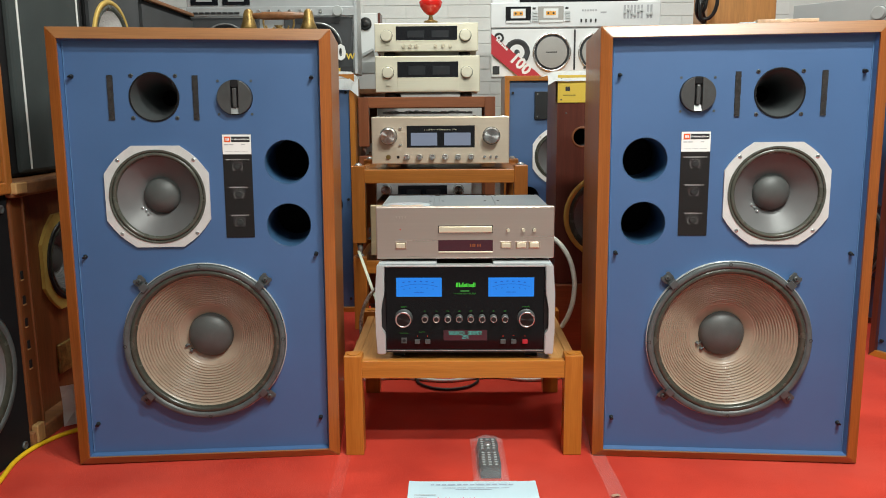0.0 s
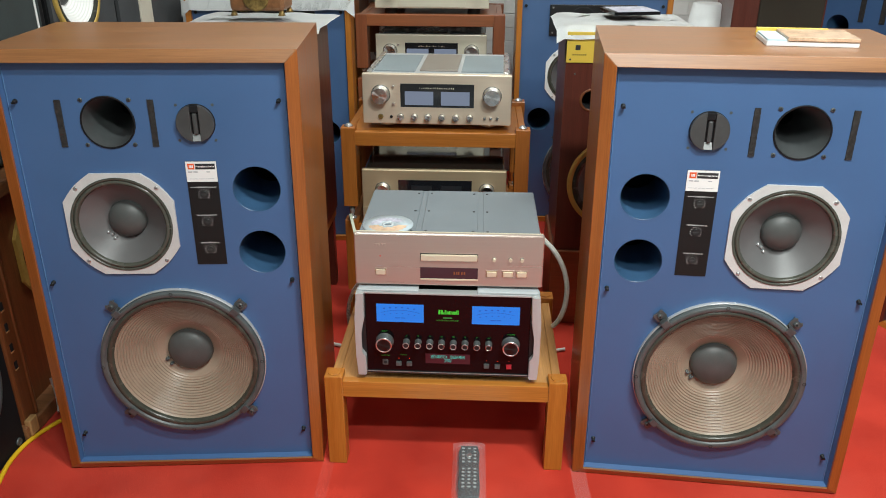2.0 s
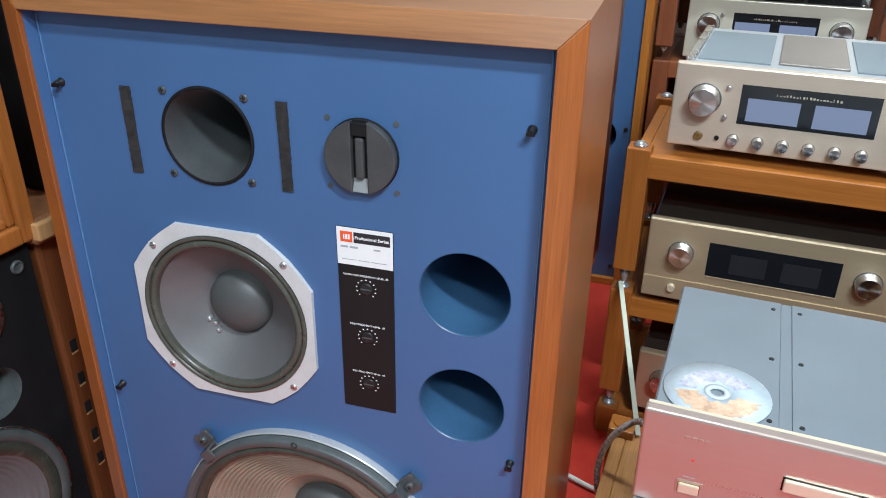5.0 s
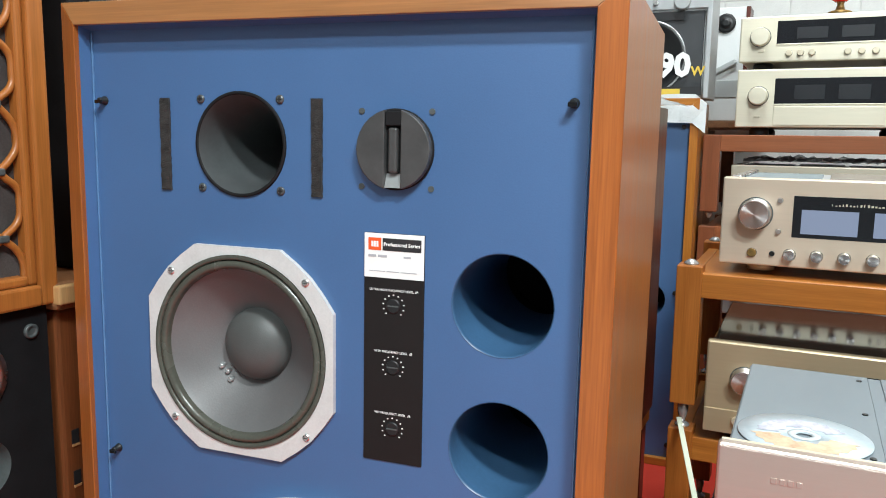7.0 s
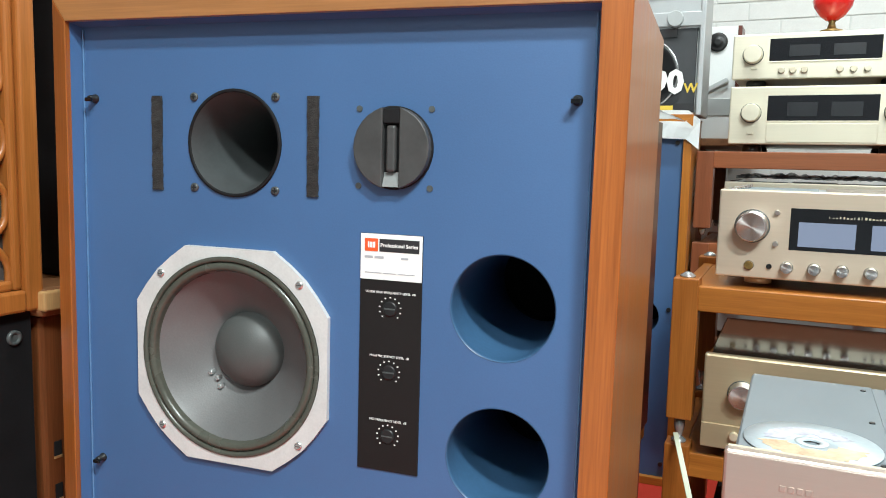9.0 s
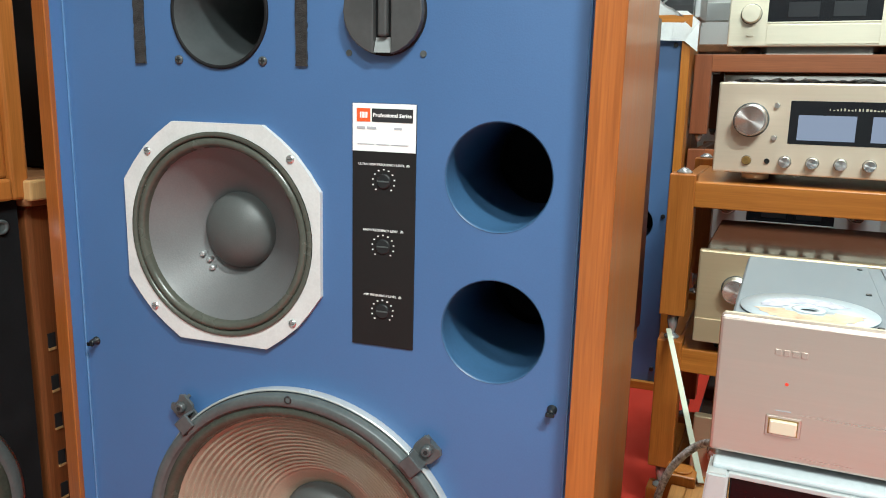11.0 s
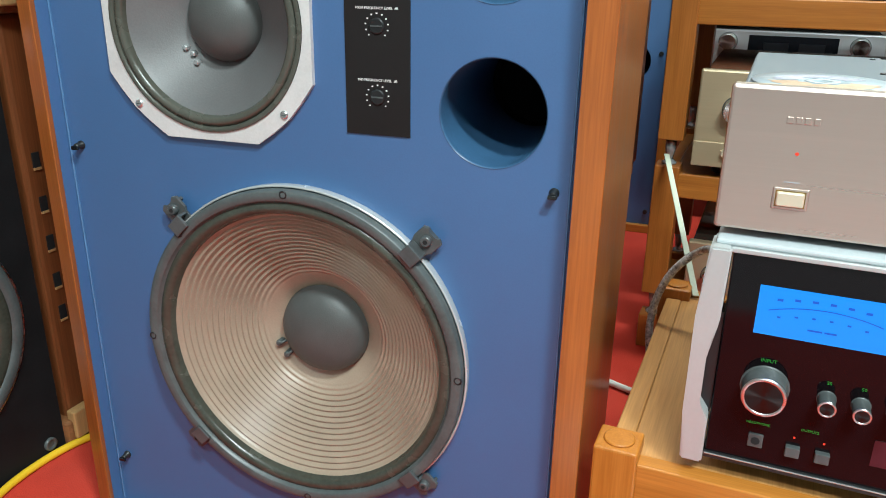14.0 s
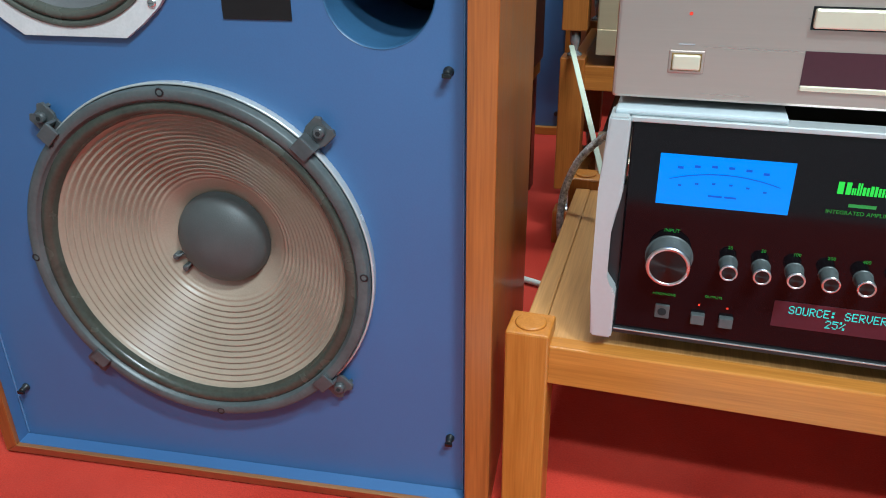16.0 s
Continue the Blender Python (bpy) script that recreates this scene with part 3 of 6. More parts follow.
def blue_monitor(m, s, label):
    spk = thing("studio_monitor", m, label, "loudspeaker", "pair of blue monitors")
    hw, h = 0.3230, 1.061
    cabinet(spk, hw, h, -0.0225, 0.39, 0.027, TEAK_Z, TEAK_X, 0.0205, 0.010)
    holes = [ring_pts(-0.091 * s, 0.904, 0.0545), ring_pts(0.2115 * s, 0.7505, 0.053), ring_pts(0.2115 * s, 0.597, 0.053), ring_pts(-0.0955 * s, 0.669, 0.112, 64), ring_pts(0, 0.3100, 0.186, 72)]
    bm = bmesh.new()
    i, j, top = hw - 0.0268, 0.0207, h - 0.0268
    sheet_with_holes(bm, [(-i, j), (i, j), (i, top), (-i, top)], holes, 0.0)
    part("baffle", bm, BLUE, spk, "matt blue front board")
    bm = bmesh.new()
    a = [(-i, j), (i, j), (i, top), (-i, top)]
    b = [(-i + 0.004, j + 0.004), (i - 0.004, j + 0.004), (i - 0.004, top - 0.004), (-i + 0.004, top - 0.004)]
    va = [bm.verts.new((x, -0.016, z)) for x, z in a]
    vb = [bm.verts.new((x, -0.0008, z)) for x, z in b]
    for k in range(4):
        bm.faces.new((va[k], va[(k + 1) % 4], vb[(k + 1) % 4], vb[k]))
    part("baffle_trim", bm, BLUE, spk)
    # a bead down each side whose paler blue paints in a glint
    for sx in (-1, 1):
        part("paint_bead", slab(sx * (i - 0.0058) - 0.0011, sx * (i - 0.0058) + 0.0011, -0.0022, 0.0006, j + 0.006, top - 0.006, r=0.0009), BLUEGLINT, spk)
    # horn
    bm = bmesh.new()
    prof = [(0.0575, 0.0), (0.0575, -0.0016), (0.0545, -0.0022)]
    for k in range(15):
        u = k / 14
        prof.append((0.0540 - 0.034 * u ** 0.85, -0.001 + 0.15 * u))
    lathe(bm, prof, -0.091 * s, 0, 0.904, 64)
    horn = part("horn", bm, HORNG, spk, "black flared round horn mouth")
    bm = bmesh.new()
    lathe(bm, [(0.0578, 0.0), (0.0578, -0.0020), (0.0570, -0.0026), (0.0545, -0.0026), (0.0540, -0.0016)], -0.091 * s, 0, 0.904, 64)
    part("horn_lip", bm, BLACKM, horn, "thin matt black lip")
    bm = bmesh.new()
    lathe(bm, [(0.0202, 0.148), (0.018, 0.23)], -0.091 * s, 0, 0.904, 32, cap=True)
    part("throat", bm, HOLE, horn)
    for dx in (-0.0505, 0.0505):
        for dz in (-0.049, 0.049):
            bm = bmesh.new()
            lathe(bm, [(0.0048, 0.0), (0.0048, -0.0015), (0.003, -0.0022)], -0.091 * s + dx, 0, 0.904 + dz, 14, cap=True)
            hs = part("screw", bm, CLAMPM, horn)
            x, z = -0.091 * s + dx, 0.904 + dz
            cross = slab(x - 0.0029, x + 0.0029, -0.0026, -0.0021, z - 0.0007, z + 0.0007)
            box(cross, x - 0.0007, x + 0.0007, -0.0026, -0.0021, z - 0.0029, z + 0.0029)
            part("cross_slot", cross, HOLE, hs)
    # slot tweeter
    tx, tz = 0.095 * s, 0.903
    bm = bmesh.new()
    lathe(bm, [(0.0415, 0.0), (0.0415, -0.003), (0.040, -0.004)], tx, 0, tz, 56, cap=True)
    tw = part("tweeter", bm, BLACKM, spk, "round dark grey slot tweeter")
    for sg in (-1, 1):
        bm = bmesh.new()
        pts = [(tx + sg * 0.009, tz - 0.0395), (tx + sg * 0.009, tz + 0.0395)]
        for k in range(0, 13):
            a = math.radians(77 - 154 * k / 12)
            pts.append((tx + sg * 0.0405 * math.cos(a), tz + 0.0405 * math.sin(a)))
        prism(bm, pts, -0.0115, -0.003, r=0.0012)
        part("cheek", bm, TWEET, tw)
    part("bullet", slab(tx - 0.0048, tx + 0.0048, -0.0110, -0.003, tz - 0.0235, tz + 0.022, r=0.0022), TWEET, tw)
    part("slot_roof", slab(tx - 0.0088, tx + 0.0088, -0.0100, -0.003, tz + 0.024, tz + 0.0385, r=0.001), BLACKM, tw)
    bm = bmesh.new()
    v = [bm.verts.new(c) for c in ((tx - 0.0085, -0.0045, tz - 0.024), (tx + 0.0085, -0.0045, tz - 0.024), (tx + 0.0085, -0.0105, tz - 0.0385), (tx - 0.0085, -0.0105, tz - 0.0385))]
    bm.faces.new(v)
    part("reflector", bm, GREYRAMP, tw, "bright metal ramp in the slot")
    for dx in (-0.0387, 0.0387):
        for dz in (-0.0387, 0.0387):
            bm = bmesh.new()
            lathe(bm, [(0.0032, 0.0), (0.0032, -0.0012)], tx + dx, 0, tz + dz, 12, cap=True)
            part("screw", bm, DKSTEEL, tw)
    for x in (-0.190, 0.004):
        bm = bmesh.new()
        n = 26
        rows = []
        for k in range(n + 1):
            z, w = 0.8505 + 0.1035 * k / n, 0.0068 + random.uniform(-0.0005, 0.0005)
            rows.append([bm.verts.new((x * s + q * w, -0.0022 - random.uniform(0, 0.0008) if abs(q) < 1 else -0.0004, z)) for q in (-1, -0.9, 0, 0.9, 1)])
        for ra, rb in zip(rows, rows[1:]):
            for k in range(4):
                bm.faces.new((ra[k], ra[k + 1], rb[k + 1], rb[k]))
        part("fastener_strip", bm, VELCRO, spk, "dark fuzzy fastener strip")
    for x in (-0.2755, 0.2755):
        for z in (0.9505, 0.5255, 0.101):
            bm = bmesh.new()
            lathe(bm, [(0.0052, 0.0), (0.0050, -0.002), (0.0036, -0.003), (0.0036, -0.009), (0.0028, -0.0105)], x, 0, z, 14, cap=True)
            peg = part("grille_peg", bm, BLACKP, spk)
            part("clip", slab(x - 0.0044, x + 0.0044, -0.0125, -0.0095, z - 0.0035, z + 0.0008, r=0.0006), BLACKG, peg)
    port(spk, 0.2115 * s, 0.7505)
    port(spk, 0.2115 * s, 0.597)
    control_plate(spk, s)
    mid10(spk, -0.0955 * s, 0.669)
    woofer15(spk, 0.0, 0.3100)
    return spk


LEFT_M = pose(-0.632, 1.815, 0.502, 0, 0, 6.4) @ pose(0, 0, 0, 0, 0.4, 0) @ pose(0, 0, -0.5)
RIGHT_M = pose(0.6525, 1.831, 0.5015, 0, 0, -4.0) @ pose(0, 0, 0, 0, -0.3, 0) @ pose(0, 0, -0.5)
blue_monitor(LEFT_M, 1, "large blue studio monitor in a teak cabinet beside wooden racks")
blue_monitor(RIGHT_M, -1, "large blue studio monitor in teak with booklets lying on top")


# ---- wooden racks ----
def rack(m, w, d, post_top, foot, label, mx=OAK_X, my=OAK_Y, mz=OAK_Z, p=0.046, rail=0.046, spikes=0.044, metal_cap=True, step=0.013):
    """One stackable table of four posts, rails and a shelf; foot: height of its posts' lower ends above the thing's origin."""
    r = thing("wooden_rack", m, label, "rack", "wooden stacking racks")
    for x in (-w / 2 + p / 2, w / 2 - p / 2):
        for y in (p / 2, d - p / 2):
            part("post", slab(x - p / 2, x + p / 2, y - p / 2, y + p / 2, foot, post_top, r=0.0025), mz, r)
            bm = bmesh.new()
            if not step:
                bm.free()
            elif metal_cap:
                lathe_z(bm, [(0.014, 0.0), (0.014, 0.003), (0.006, 0.009), (0.002, 0.010)], x, y, post_top, 20)
                part("cap", bm, STEEL, r, "round metal cap")
            else:
                lathe_z(bm, [(0.0165, 0.0), (0.0165, 0.0015), (0.015, 0.0025)], x, y, post_top, 24)
                part("cap", bm, mz, r, "round wooden dowel end")
            if spikes:
                bm = bmesh.new()
                lathe_z(bm, [(0.005, -spikes), (0.010, -0.4 * spikes), (0.010, 0.0)], x, y, foot, 16)
                part("spike", bm, STEEL, r, "metal spike foot")
    zt = post_top - step
    for y in (0.003, d - 0.025):
        part("rail", slab(-w / 2 + p - 0.001, w / 2 - p + 0.001, y, y + 0.022, zt - rail, zt, r=0.002), mx, r)
    for x in (-w / 2 + 0.012, w / 2 - 0.034):
        part("rail", slab(x, x + 0.022, p - 0.001, d - p + 0.001, zt - rail, zt - 0.002, r=0.002), my, r)
    part("shelf", slab(-w / 2 + 0.034, w / 2 - 0.034, 0.025, d - 0.025, zt - 0.02, zt - 0.003, r=0.002), my, r)
    return r


FRONT = pose(0.004, 1.838, 0, 0, 0, 0.8)
rack(FRONT, 0.602, 0.50, 0.264, 0.0, "low honey-coloured wooden table carrying the amplifier and disc player", spikes=False, metal_cap=False)
AW = dict(mx=AMBER_X, my=AMBER_X, mz=AMBER_Z)
R1 = pose(-0.076, 2.605, 0, 0, 0, 0.8)
rack(R1, 0.600, 0.43, 0.690, 0.425, "honey-coloured wooden rack tier with metal caps under the meter amplifier", **AW)
rack(R1, 0.600, 0.43, 0.377, 0.118, "honey-coloured wooden rack tier holding the dull gold amplifier", **AW)
rack(R1, 0.600, 0.43, 0.070, 0.0, "low wooden plinth tier on the red carpet", spikes=False, **AW)
R2 = pose(-0.155, 3.42, 0, 0, 0, 0.5)
CW = dict(mx=CHERRY_X, my=CHERRY_X, mz=CHERRY_Z, step=0.0)
rack(R2, 0.600, 0.43, 0.936, 0.722, "red-brown wooden rack tier carrying two pale gold amplifiers", spikes=0.020, **CW)
rack(R2, 0.600, 0.43, 0.681, 0.455, "red-brown wooden rack tier holding a champagne meter amplifier", spikes=0.020, **CW)
rack(R2, 0.600, 0.43, 0.414, 0.0, "red-brown wooden rack tier on the carpet", spikes=False, **CW)


# ---- hi-fi units ----
def knob(parent, x, z, r, depth, material, label="", y=0.0, seg=40, face=None):
    bm = bmesh.new()
    lathe(bm, [(r * 1.06, y), (r * 1.06, y - 0.003), (r, y - 0.004), (r, y - depth + 0.002), (r * 0.94, y - depth)], x, 0, z, seg, cap=True)
    k = part("knob", bm, material, parent, label)
    bm = bmesh.new()
    lathe(bm, [(r * 1.14, y), (r * 1.13, y - 0.0012), (r * 1.03, y - 0.0014)], x, 0, z, seg)
    part("collar", bm, DKSTEEL, k)
    if face:
        bm = bmesh.new()
        lathe(bm, [(r * 0.90, y - depth - 0.0004), (r * 0.05, y - depth - 0.0007)], x, 0, z, seg, cap=True)
        part("knob_face", bm, face, k)
    return k


def feet(parent, w, d, z0, z1, material, r=0.025):
    for x in (-w, w):
        for y in (0.05, d - 0.05):
            bm = bmesh.new()
            lathe_z(bm, [(r, 0), (r, (z1 - z0) * 0.7), (r * 0.8, z1 - z0)], x, y, z0, 24)
            part("foot", bm, material, parent)


# five-by-seven dot characters of the lit display, a row of bits each
DOTS = {"S": (14, 17, 16, 14, 1, 17, 14), "O": (14, 17, 17, 17, 17, 17, 14), "U": (17, 17, 17, 17, 17, 17, 14), "R": (30, 17, 17, 30, 20, 18, 17), "C": (14, 17, 16, 16, 16, 17, 14), "E": (31, 16, 16, 30, 16, 16, 31), "V": (17, 17, 17, 17, 17, 10, 4), "2": (14, 17, 1, 2, 4, 8, 31), "5": (31, 16, 30, 1, 1, 17, 14), "%": (24, 25, 2, 4, 8, 19, 3), ":": (0, 12, 12, 0, 12, 12, 0), " ": (0,) * 7}


def black_amplifier(m):
    a = thing("integrated_amplifier", m, "black glass amplifier with lit blue meters and silver end caps", "amplifier")
    W, z0, z1 = 0.1985, 0.012, 0.230
    part("chassis", slab(-0.196, 0.196, 0.03, 0.42, 0.014, 0.214, r=0.003), BLACKM, a, "black steel chassis")
    part("front_glass", slab(-W, W, 0.0, 0.024, z0, z1, r=0.0015), GLASSB, a, "black glass front")
    part("bottom_rail", slab(-W - 0.002, W + 0.002, -0.003, 0.02, z0 - 0.004, z0 + 0.003, r=0.001), BLACKP, a, "black bottom rail")
    part("bottom_bead", slab(-W, W, -0.0042, -0.0028, z0 + 0.0006, z0 + 0.0022, r=0.0005), STEEL, a, "thin bright bead")
    part("top_rail", slab(-W - 0.002, W + 0.002, -0.003, 0.02, z1 - 0.002, z1 + 0.003, r=0.001), SILVER, a)
    for s in (-1, 1):
        bm = bmesh.new()
        # front outline of the end cap, notched half way down
        pr = [(0.001, z1 + 0.004), (0.020, z1 + 0.004), (0.025, 0.165), (0.025, 0.060), (0.022, 0.006), (0.001, 0.006), (0.001, 0.058), (0.012, 0.074), (0.012, 0.122), (0.003, 0.160)]
        prism(bm, [(s * (W + x), z) for x, z in pr], -0.013, 0.030)
        bmesh.ops.bevel(bm, geom=list(bm.edges), offset=0.002, segments=2, affect="EDGES")
        part("end_cap", bm, SILVER, a, "notched silver end cap")
        part("end_recess", slab(s * (W + 0.007) - 0.0065, s * (W + 0.007) + 0.0065, 0.004, 0.028, 0.055, 0.165), BLACKP, a)
    for x0, x1 in ((-0.1715, -0.0575), (0.0585, 0.1725)):
        mt = part("meter", slab(x0, x1, -0.0006, 0.001, 0.152, 0.2005), MBLUE, a, "lit blue power meter")
        bm = bmesh.new()
        n = 24
        for k in range(n):
            u, v = k / n, (k + 1) / n
            fx = lambda q: x0 + 0.010 + (x1 - x0 - 0.020) * q
            fz = lambda q: 0.1765 + 0.0075 * (1 - (2 * q - 1) ** 2)
            vs = [bm.verts.new(c) for c in ((fx(u), -0.0010, fz(u)), (fx(v), -0.0010, fz(v)), (fx(v), -0.0010, fz(v) + 0.0009), (fx(u), -0.0010, fz(u) + 0.0009))]
            bm.faces.new(vs)
        part("scale_arc", bm, MFIG, mt)
        bm = bmesh.new()
        for k in range(6):
            bars(bm, x0 + 0.016 + 0.0145 * k, 0.1885 + 0.003 * (1 - ((k - 2.5) / 2.5) ** 2), (0.005,), 0.0022, -0.0008)
            bars(bm, x0 + 0.018 + 0.0145 * k, 0.1715 + 0.004 * (1 - ((k - 2.5) / 2.5) ** 2), (0.003,), 0.0016, -0.0008)
        bars(bm, x0 + 0.045, 0.1635, (0.012, 0.010), 0.0016, -0.0008)
        part("scale_figures", bm, MFIG, mt)
    bm = bmesh.new()
    x = -0.022
    for w, h in ((0.0105, 0.011), (0.003, 0.006), (0.0035, 0.011), (0.005, 0.0075), (0.0055, 0.009), (0.0045, 0.0075), (0.0045, 0.0075), (0.0055, 0.011)):
        box(bm, x, x + w * 0.45, -0.0006, 0.0004, 0.1765, 0.1765 + h)
        box(bm, x + w * 0.62, x + w, -0.0006, 0.0004, 0.1765, 0.1765 + h)
        x += w + 0.0009
    part("maker_mark", bm, GREENL, a, "green lit maker's mark")
    bm = bmesh.new()
    bars(bm, -0.011, 0.1665, (0.022,), 0.003, -0.0002)
    part("model_mark", bm, mat("dim_green_print", (0.03, 0.28, 0.05), 0.5), a)
    lettering("INTEGRATED AMPLIFIER", 0.0052, GREEND, a, 0.0, -0.0006, 0.1595)
    for x, w in ((-0.1535, "INPUT"), (0.1535, "VOLUME")):
        knob(a, x, 0.098, 0.0195, 0.022, DKSTEEL, "large dark knob with a bright rim", face=SPUND)
        bm = bmesh.new()
        lathe(bm, [(0.0165, -0.0215), (0.0168, -0.0232), (0.0195, -0.0232), (0.0200, -0.0215)], x, 0, 0.098, 40)
        part("knob_rim", bm, ALU, a, "bright ring")
        lettering(w, 0.0050, GREEND, a, x, -0.0006, 0.1255)
    for k, w in enumerate(("25", "50", "100", "200", "400", "1K", "2K", "10K")):
        x = -0.100 + 0.0286 * k
        knob(a, x, 0.098, 0.0076, 0.020, DKSTEEL, "small dark tone knob", face=SPUND)
        bm = bmesh.new()
        lathe(bm, [(0.0060, -0.0195), (0.0062, -0.0210), (0.0078, -0.0210), (0.0080, -0.0195)], x, 0, 0.098, 28)
        part("knob_rim", bm, ALU, a, "bright ring")
        lettering(w, 0.0046, GREEND, a, x, -0.0006, 0.1145)
    part("display", slab(-0.054, 0.056, -0.0005, 0.001, 0.0385, 0.066), PLUM, a, "dark plum display window")
    for words, z in (("SOURCE: SERVER", 0.0537), ("25%", 0.0432)):
        bm = bmesh.new()
        pitch = 0.0010
        x = 0.001 - (len(words) * 6 - 1) * pitch / 2
        for ch in words:
            for row, code in enumerate(DOTS[ch]):
                for col in range(5):
                    if code >> (4 - col) & 1:
                        dx, dz = x + col * pitch, z + (6 - row) * pitch * 1.22
                        v = [bm.verts.new(c) for c in ((dx, -0.0008, dz), (dx + pitch * 0.86, -0.0008, dz), (dx + pitch * 0.86, -0.0008, dz + pitch * 1.06), (dx, -0.0008, dz + pitch * 1.06))]
                        bm.faces.new(v)
            x += 6 * pitch
        part("lettering", bm, CYANL, a, "cyan dot-matrix letters")
    lettering("HEADPHONE", 0.0036, GREEND, a, -0.1535, -0.0006, 0.0575)
    lettering("OUTPUTS", 0.0036, GREEND, a, -0.108, -0.0006, 0.0605)
    j = part("jack", slab(-0.1605, -0.1465, -0.002, 0.001, 0.031, 0.046, r=0.001), DKSTEEL, a, "headphone socket")
    bm = bmesh.new()
    lathe(bm, [(0.0042, -0.0022), (0.0038, -0.0026)], -0.1535, 0, 0.0385, 16, cap=True)
    part("jack_hole", bm, HOLE, j)
    for x, mm in ((-0.120, DKSTEEL), (-0.094, DKSTEEL), (0.096, DKSTEEL), (0.123, DKSTEEL), (0.151, REDP)):
        part("button", slab(x - 0.0065, x + 0.0065, -0.006, 0.001, 0.031, 0.042, r=0.001), mm, a)
        part("lamp", slab(x - 0.0009, x + 0.0009, -0.0006, 0.001, 0.0495, 0.0513), REDL, a)
    for x0, x1 in ((-0.215, -0.070), (0.070, 0.215)):
        part("pad", slab(x0, x1, 0.0, 0.36, z1 + 0.003, z1 + 0.0085, r=0.002), FOAMW, a, "grey-white packing strip")
    for x in (-0.17, 0.17):
        for y in (0.05, 0.37):
            part("foot", slab(x - 0.015, x + 0.015, y - 0.015, y + 0.015, -0.012, 0.014), BLACKP, a)
    return a


black_amplifier(pose(0.0085, 1.860, 0.2602, 0, 0, 0.4))


def disc_player(m):
    a = thing("disc_player", m, "rosy champagne disc player with a grey ribbed lid", "disc player")
    H = 0.131
    part("body", slab(-0.214, 0.214, 0.010, 0.315, 0.006, 0.124, r=0.002), GREYTOP, a, "grey enamelled body")
    for x0, x1 in ((-0.212, -0.080), (-0.066, 0.066), (0.080, 0.212)):
        part("lid_panel", slab(x0, x1, 0.014, 0.312, 0.124, 0.1265, r=0.0008), GREYTOP, a, "grey enamelled lid panel")
    for x in (-0.073, 0.073):
        part("lid_strip", slab(x - 0.0065, x + 0.0065, 0.014, 0.312, 0.1235, 0.1252), GREYTOP, a)
        for dx in (-0.017, 0.017):
            for y in (0.03, 0.16, 0.29):
                bm = bmesh.new()
                lathe_z(bm, [(0.0032, 0), (0.0028, 0.0012)], x + dx, y, 0.1265, 10)
                part("lid_screw", bm, BLACKP, a)
    part("front_panel", slab(-0.2215, 0.2215, -0.004, 0.012, 0.0, H, r=0.003), ROSE, a, "brushed rosy metal front")
    part("top_lip", slab(-0.219, 0.219, 0.0105, 0.0155, H - 0.006, H - 0.0005), CREAM, a)
    part("tray_slot", slab(-0.067, 0.069, -0.0046, -0.003, 0.0648, 0.0835), BLACKG, a)
    part("tray", slab(-0.0655, 0.0675, -0.010, -0.004, 0.0665, 0.0820, r=0.0015), CREAM, a, "pale gold disc tray front")
    part("display", slab(-0.067, 0.069, -0.0046, -0.003, 0.0185, 0.0475), PLUM, a, "dark display window")
    part("display_sill", slab(-0.067, 0.069, -0.0065, -0.003, 0.0145, 0.0190, r=0.0008), CREAM, a)
    bm = bmesh.new()
    for x in (0.012, 0.018, 0.0225, 0.030, 0.036):
        box(bm, x, x + 0.003, -0.0050, -0.0045, 0.030, 0.0375)
    part("digits", bm, AMBERL, a)
    for x, z, w, h in ((-0.1605, 0.034, 0.0115, 0.0065), (0.1015, 0.034, 0.0115, 0.0065), (0.1395, 0.034, 0.0115, 0.0065), (0.1720, 0.034, 0.0115, 0.0065)):
        part("button_frame", slab(x - w - 0.0035, x + w + 0.0035, -0.0050, -0.003, z - h - 0.0035, z + h + 0.0035, r=0.0012), ROSE, a)
        part("button_gap", slab(x - w - 0.001, x + w + 0.001, -0.0054, -0.0045, z - h - 0.001, z + h + 0.001), BRASS, a)
        part("button", slab(x - w, x + w, -0.0085, -0.004, z - h, z + h, r=0.0014), CREAM, a)
    for x in (0.1065, 0.1445, 0.1715):
        knob(a, x, 0.0715, 0.0042, 0.0075, CREAM, y=-0.004, seg=20)
    bm = bmesh.new()
    for k in range(4):
        box(bm, -0.1735 + 0.0072 * k, -0.1735 + 0.0072 * k + 0.0052, -0.0049, -0.0038, 0.1005, 0.1062, r=0.0005)
    part("maker_mark", bm, ROSE, a, "raised metal maker's mark")
    bm = bmesh.new()
    bars(bm, -0.168, 0.049, (0.013,), 0.0010, -0.0042)
    part("caption", bm, GREYINK, a)
    bm = bmesh.new()
    lathe(bm, [(0.0016, -0.0042), (0.0014, -0.0048)], -0.1610, 0, 0.0745, 12, cap=True)
    part("lamp", bm, REDL, a, "tiny red lamp")
    for x in (-0.15, 0.15):
        for y in (0.05, 0.27):
            bm = bmesh.new()
            lathe_z(bm, [(0.024, -0.007), (0.024, 0.006)], x, y, 0, 24)
            part("foot", bm, DKSTEEL, a)
    return a


